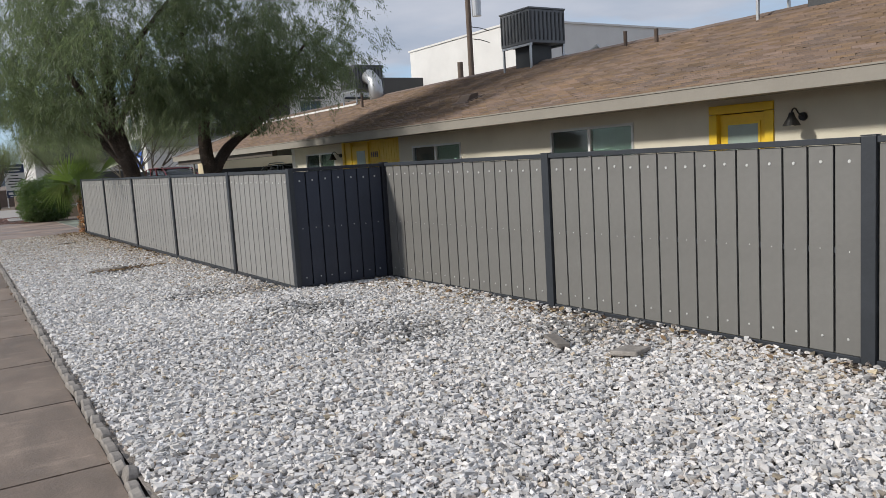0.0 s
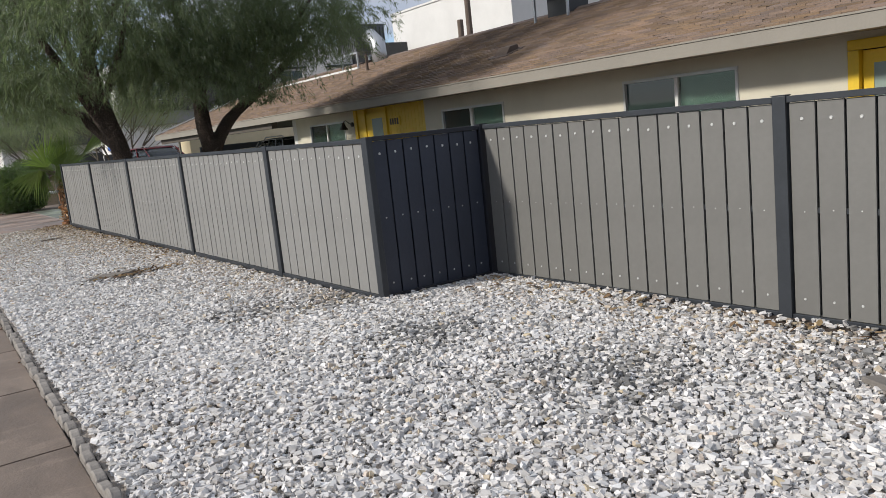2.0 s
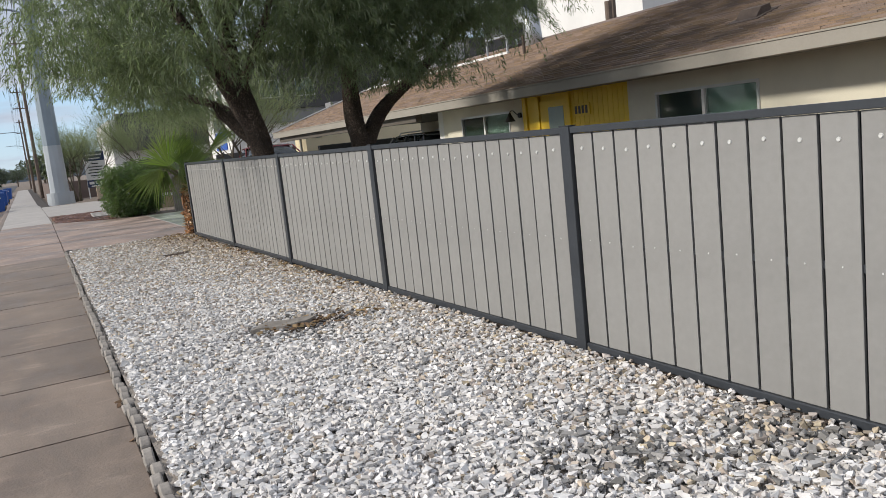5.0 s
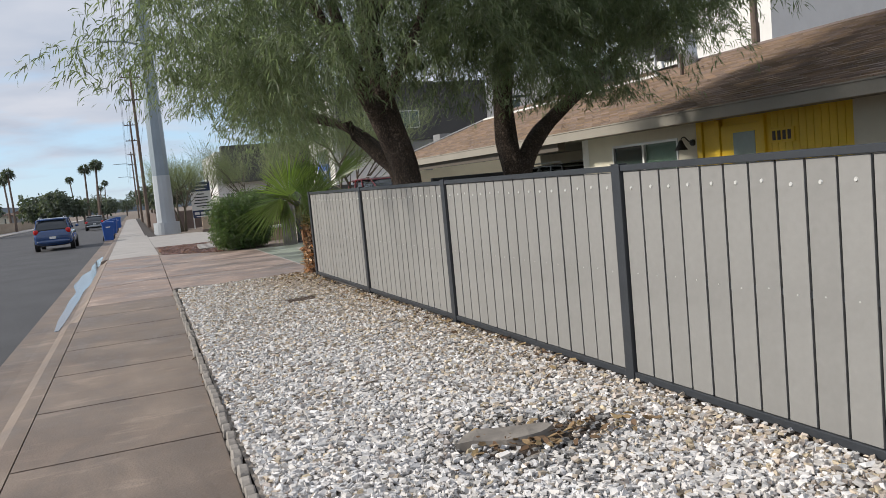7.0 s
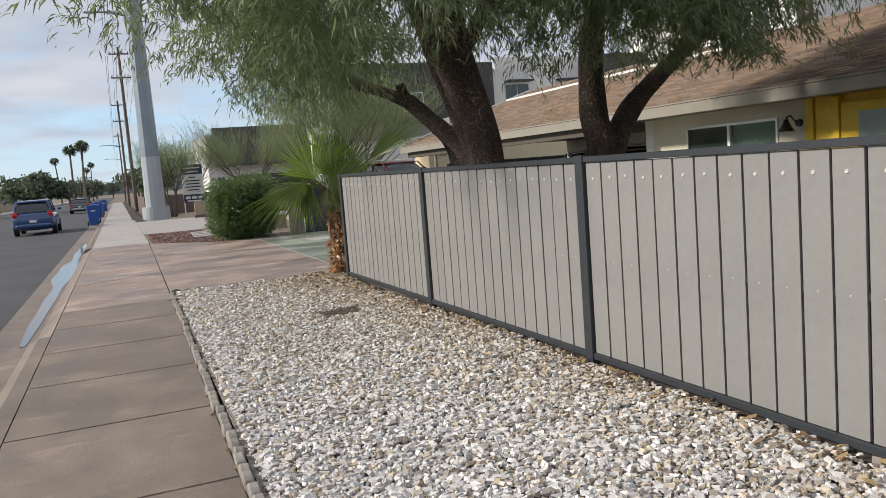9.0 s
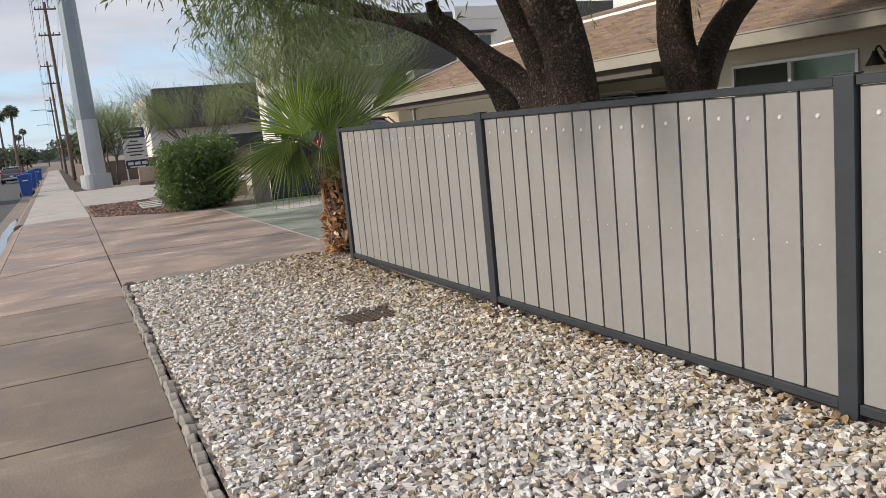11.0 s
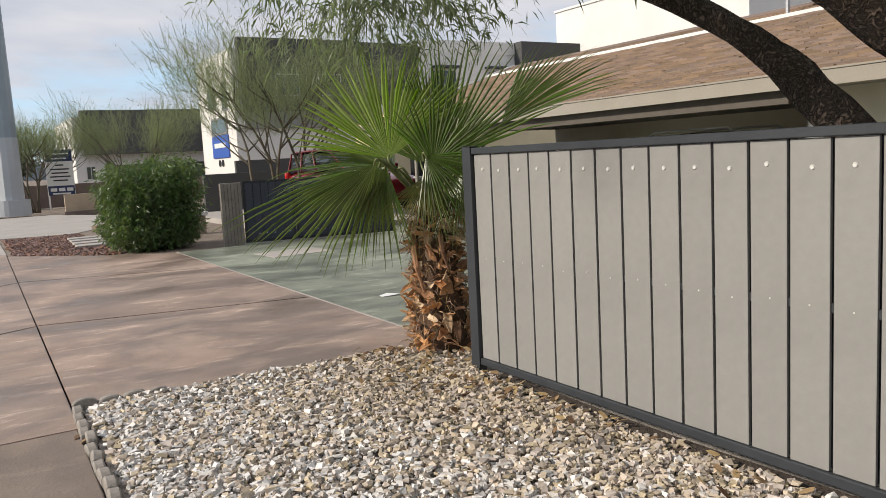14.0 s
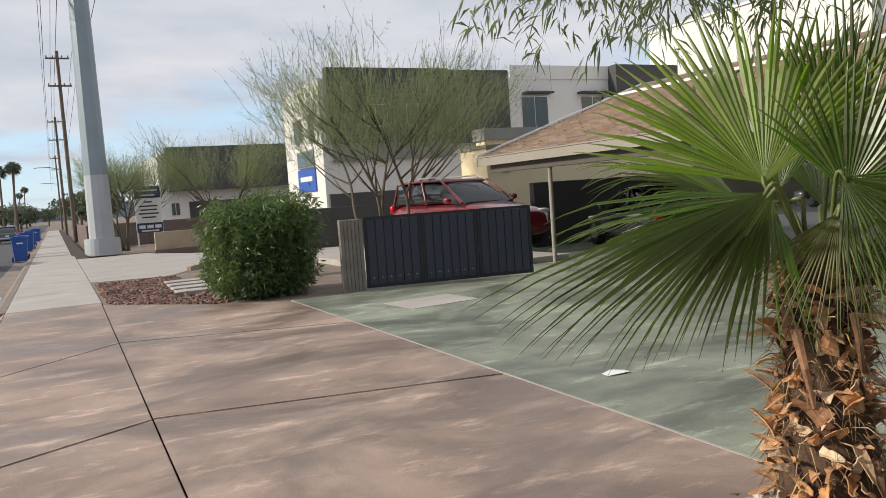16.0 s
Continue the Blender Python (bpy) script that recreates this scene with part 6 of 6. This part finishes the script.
gooseneck(20.98)
gooseneck(6.35)
vent = thing("roof_vent", "low brown metal vent on the shingles", "vent", pose(10.85, 15.4, roof_z(10.85), 0, -18.4, 0))
part("hood", prism([(-0.22, 0), (0.2, 0), (0.2, 0.12), (0.0, 0.14)], -0.2, 0.2), M_IRON, vent)
part("flashing", box(-0.3, 0.3, -0.3, 0.3, 0.0, 0.028), M_IRON, vent)
for x, y, h in ((13.9, 13.2, 0.35), (12.6, 24.2, 0.5), (13.6, 12.0, 0.3)):
    tagged(part("vent_pipe", cyl((x, y, roof_z(x) - 0.05), (x, y, roof_z(x) + h), 0.045, 0.045, 10), M_IRON), "short brown vent pipe through the roof", "pipe", "roof pipes")

rp = thing("utility_pole", "wooden utility pole with a transformer behind the house", "pole", pose(24, 33.6, 0))
part("shaft", cyl((0, 0, -0.2), (0, 0, 11.5), 0.17, 0.13, 12), M_WOODPOLE, rp)
part("transformer", cyl((0.35, -0.25, 8.7), (0.35, -0.25, 9.7), 0.24, 0.24, 16), M_DUCT, rp)
part("crossarm", box(-0.08, 0.08, -1.0, 1.0, 10.6, 10.75), M_WOODPOLE, rp)
for z in (7.6, 8.2):
    part("bracket", tube([(0, 0, z), (0.5, -0.3, z - 0.1), (0.9, -0.5, z - 0.25)], [0.02] * 3, 6), M_BLACK, rp)
tagged(part("chimney_pipe", cyl((21.5, 31, -0.1), (21.5, 31, 6.0), 0.14, 0.14, 10), M_WOODPOLE), "short dark post rising behind the roof", "post")

# ---- street lines: wooden poles, cables, steel pole arm ----
def wood_pole(x, y, h):
    t = thing("utility_pole", "tall brown wooden utility pole with crossarms", "pole", pose(x, y, 0), "street poles")
    part("shaft", cyl((0, 0, -0.2), (0, 0, h), 0.16, 0.11, 12), M_WOODPOLE, t)
    for z in (h - 0.6, h - 2.6):
        part("crossarm", box(-0.8, 0.8, -0.05, 0.05, z, z + 0.11), M_WOODPOLE, t)
        for sx in (-0.72, -0.3, 0.3, 0.72):
            part("insulator", cyl((sx, 0, z + 0.13), (sx, 0, z + 0.28), 0.05, 0.035, 8), M_ACGREY, t)
    return t


wood_pole(1.75, 85.0, 13.9)
wood_pole(1.6, 118.0, 13.0)
wood_pole(1.7, 175.0, 13.0)
for x in (0.7, 2.7, 1.3):
    for z, dz in ((13.5, 0), (11.6, 0.3)):
        pts = []
        for a, b in ((-70, 85), (85, 175), (175, 330)):
            for i in range(8):
                s = i / 8
                pts.append((x + 0.15 * dz, a + (b - a) * s, z - dz - 4 * (1.6 if b < 90 else 0.8) * s * (1 - s)))
        tagged(part("overhead_cable", tube(pts, [0.014] * len(pts), 5), M_BLACK), "thin black overhead cable along the street", "cable", "overhead cables")
part("arm", tube([(0, 0, 11.0), (-1.0, 0, 11.25), (-1.9, 0, 11.3)], [0.07, 0.06, 0.05], 8), M_STEELPOLE, pole)
part("lamp_head", loft_box(-2.2, 0, 11.28, 0.35, 0.14, 0.07), M_STEELPOLE2, pole, smooth=True)
for y in (140, 190):
    lp = thing("street_lamp", "slim grey street lamp with a long arm", "street lamp", pose(1.9, y, 0), "far street lamps")
    part("shaft", cyl((0, 0, -0.1), (0, 0, 8.6), 0.10, 0.06, 8), M_STEELPOLE, lp)
    part("arm", tube([(0, 0, 8.5), (-1.5, 0, 8.8), (-2.8, 0, 8.8)], [0.05] * 3, 6), M_STEELPOLE, lp)
    part("lamp_head", loft_box(-3.0, 0, 8.78, 0.3, 0.12, 0.05), M_STEELPOLE2, lp, smooth=True)

# ---- far street: palms, trees, low houses, hills ----
def sky_palm(x, y, h):
    t = thing("palm_tree", "very tall thin fan palm far down the street", "palm tree", pose(x, y, 0), "far street palms")
    lean = random.uniform(-0.6, 0.6)
    part("trunk", tube([(0, 0, -0.2), (lean * 0.3, 0, h * 0.5), (lean, 0, h)], [0.19, 0.14, 0.12], 8), M_WOODPOLE, t)
    n = 300
    d = rng.normal(0, 1, (n, 3)); d[:, 2] = d[:, 2] * 0.7 + 0.05
    d /= np.linalg.norm(d, axis=1, keepdims=True)
    v, f = leaves(np.array([lean, 0, h]) + d * 0.3, d, rng.uniform(0.5, 0.95, n), np.full(n, 0.07), 0.3)
    raw_np("crown", v, f, M_FARWOOD_HAZY, t)


for x, y, h in ((-4.0, 140, 9.0), (-5.6, 141, 8.5), (-4.3, 143, 9.2), (-15.5, 139, 8.6), (-17.5, 150, 8.2), (-19, 146, 8.4), (-6, 250, 10), (-7.5, 262, 9), (-11.5, 210, 10)):
    sky_palm(x, y, h)


def round_tree(x, y, r, h):
    t = thing("tree", "dense dark street tree in the distance", "tree", pose(x, y, 0), "far street trees")
    part("trunk", tube([(0, 0, -0.2), (0.1, 0, h * 0.3), (0, 0.1, h * 0.6)], [0.22, 0.18, 0.1], 8), M_WOODPOLE, t)
    bl = [(random.uniform(-0.5, 0.5) * r, random.uniform(-0.5, 0.5) * r, h * random.uniform(0.45, 0.75), r * random.uniform(0.5, 0.8), r * random.uniform(0.5, 0.8), h * random.uniform(0.18, 0.28), 1) for _ in range(7)]
    v, f = sprays(in_blobs(bl, 420), 0.5, 8, 0.4, 0.11, 0.1, 0.3)
    raw_np("crown", v, f, M_FARWOOD_HAZY, t)


for x, y, r, h in ((-7.0, 110, 2.6, 5.2), (-9.5, 116, 3.0, 5.0), (-16, 104, 3.0, 4.6), (-20, 90, 3.4, 4.8), (-26, 100, 4, 5), (-4.5, 165, 3, 5.5), (-8, 172, 3.4, 5.2), (4.2, 104, 2.4, 5.0), (5, 118, 2.6, 5.2), (3.8, 140, 2.6, 6), (4.5, 190, 4, 7), (-1, 300, 5, 7), (-9, 280, 6, 8), (7, 290, 6, 8), (-18, 230, 5, 6.5), (-30, 160, 5, 6), (-40, 190, 6, 7), (12, 230, 6, 8)):
    round_tree(x, y, r, h)


def low_house(x, y, w, d, m):
    t = thing("house", "low tan house across the street", "house", pose(x, y, 0), "houses across the street")
    part("wall", box(-w / 2, w / 2, -d / 2, d / 2, -0.2, 2.7), m, t)
    part("roof", prism([(-w / 2 - 0.5, 2.7), (0, 4.0), (w / 2 + 0.5, 2.7)], -d / 2 - 0.5, d / 2 + 0.5), M_DARKROOF, t)
    for yy in (-d * 0.3, d * 0.2):
        part("window", box(w / 2 - 0.02, w / 2 + 0.03, yy - 0.8, yy + 0.8, 1.0, 2.1), M_GLASS, t)


for k, y in enumerate((60, 84, 108, 134, 160, 190, 225, 20, -10, -40)):
    low_house(-24 - (k % 3), y, 10, 15, (M_TANBLOCK, M_STUCCO, M_STUCCO_M)[k % 3])
wall_far = thing("boundary_wall", "pale low wall along the far side of the street", "wall")
for k in range(14):
    part("wall_bay", box(-17.2, -17.0, 40 + k * 12, 51.9 + k * 12, -0.2, 1.3), M_TANBLOCK, wall_far)
hx0 = np.arange(-1500, 1501, 30.0)
vs = []
for x in hx0:
    hgt = 26 + 14 * noise.noise(Vector((x * 0.004, 0.3, 0))) + 8 * noise.noise(Vector((x * 0.013, 2.3, 0)))
    vs += [(x, 1900, -1), (x, 1900 + abs(x) * 0.02, hgt)]
fs = [(2 * i, 2 * i + 2, 2 * i + 3, 2 * i + 1) for i in range(len(hx0) - 1)]
tagged(raw("backdrop", vs, fs, mat("hazy far hills", (0.22, 0.26, 0.30), 0.95, var=0.1, scale=0.01, grain=0.05, bump=0)), "low hazy blue hills on the horizon", "hills", kind="structure")

# ---- small things in the gravel and on the driveway ----
cov = thing("meter_cover", "rusty brown iron meter cover sunk in the gravel", "cover", pose(COVER[0], COVER[1], bed_height(*COVER) - 0.005, 0, 0, 3))
part("frame", box(-0.225, 0.225, -0.185, 0.185, -0.05, 0.004, 0.005), M_IRON, cov)
part("lid", box(-0.205, 0.205, -0.165, 0.165, 0.004, 0.014, 0.004), M_IRON, cov)
for i in range(8):
    for j in range(6):
        part("tread_stud", box(-0.185 + i * 0.05, -0.17 + i * 0.05, -0.14 + j * 0.053, -0.125 + j * 0.053, 0.014, 0.019), M_IRON, cov)
sheet = raw("paper_scrap", [(-0.11, -0.04, 0.004), (0.1, -0.06, 0.012), (0.12, 0.04, 0.004), (0.0, 0.07, 0.02), (-0.1, 0.05, 0.005)], [(0, 1, 2, 3, 4)], M_SIGNWHITE)
sheet.matrix_basis = pose(4.35, 26.0, 0.0)
mod = sheet.modifiers.new("thick", "SOLIDIFY"); mod.thickness = 0.002
tagged(sheet, "torn scrap of white paper on the green concrete", "litter")
pan = tagged(part("concrete_patch", box(-0.55, 0.55, -0.45, 0.45, -0.05, 0.003), M_CONC_PALE), "pale bare patch in the green painted concrete", "patch", kind="structure")
pan.matrix_basis = pose(5.2, 31.2, 0, 0, 0, 5)


def chip_mesh(k):
    bm = bmesh.new()
    n = 7
    pts = [(random.uniform(0.6, 1.1) * math.cos(6.283 * i / n) * 0.035, random.uniform(0.6, 1.1) * math.sin(6.283 * i / n) * 0.018, random.uniform(0, 0.012)) for i in range(n)]
    a = [bm.verts.new(p) for p in pts]
    b = [bm.verts.new((x, y, z - 0.003)) for x, y, z in pts]
    bm.faces.new(a); bm.faces.new(b[::-1])
    for i in range(n):
        bm.faces.new((a[i], b[i], b[(i + 1) % n], a[(i + 1) % n]))
    return shared("dry_leaf", bm, M_LITTER)


CHIPS = [chip_mesh(k) for k in range(6)]
litter = thing("leaf_litter", "scattered dry brown leaves at the fence foot and palm", "leaf litter", kind="stuff")
for k in range(480):
    r = random.random()
    if r < 0.14:
        y, x = random.gauss(13.0, 0.12), random.gauss(2.4, 0.28)
    elif r < 0.5:
        y = random.uniform(14, 22.4); x = fence_x(y) - abs(random.gauss(0.05, 0.18)) - 0.03
    elif r < 0.85:
        y = random.gauss(22.7, 0.55); x = random.gauss(3.0, 0.33)
    else:
        y = random.uniform(2, 8.3); x = 4.8 - 0.03 * y - abs(random.gauss(0.1, 0.25))
    if 0.44 < r < 0.5:
        y = random.uniform(9, 23.5); x = edge(y) - 0.05 + random.gauss(0.0, 0.012)
    if y > BED_Y - 0.1 or x > (fence_x(y) - 0.05 if 8.5 < y < 22.5 else 4.6):
        continue
    ob = new("dry_leaf", CHIPS[k % 6]); ob.parent = litter
    ob.matrix_basis = pose(x, y, (bed_height(x, y) + 0.03) if x > edge(y) else 0.006, random.gauss(0, 18), random.gauss(0, 18), random.uniform(0, 360))
bm = bmesh.new()
top, low = [], []
for i in range(16):
    a = 2 * math.pi * i / 16
    x, y = 0.27 * math.copysign(abs(math.cos(a)) ** 0.7, math.cos(a)) * random.uniform(0.85, 1.12), 0.10 * math.copysign(abs(math.sin(a)) ** 0.7, math.sin(a)) * random.uniform(0.75, 1.2)
    top.append(bm.verts.new((x, y, 0.035 + random.uniform(-0.008, 0.008))))
    low.append(bm.verts.new((x * 1.05, y * 1.08, -0.02)))
bm.faces.new(top); bm.faces.new(low[::-1])
for i in range(16):
    bm.faces.new((top[i], low[i], low[(i + 1) % 16], top[(i + 1) % 16]))
bmesh.ops.triangulate(bm, faces=[f for f in bm.faces if len(f.verts) > 4])
slab_wood = tagged(part("timber_slab", bm, M_WOODGREY), "flat weathered grey timber slab lying in bare soil", "timber")
slab_wood.matrix_basis = pose(2.14, 13.14, bed_height(2.14, 13.14) + 0.012, 3, -4, -22)
stick = tagged(part("board_offcut", box(-0.22, 0.22, -0.05, 0.05, 0.0, 0.03, 0.006), M_WOODGREY), "grey weathered board offcut lying on the gravel", "board")
stick.matrix_basis = pose(3.75, 4.35, bed_height(3.75, 4.35) + 0.02, 4, 3, 62)
flat = tagged(part("flat_stone", box(-0.13, 0.13, -0.10, 0.10, 0.0, 0.035, 0.012), M_EDGER), "flat grey stone lying among the gravel", "stone")
flat.matrix_basis = pose(3.9, 3.75, bed_height(3.9, 3.75) + 0.012, -3, 4, 20)
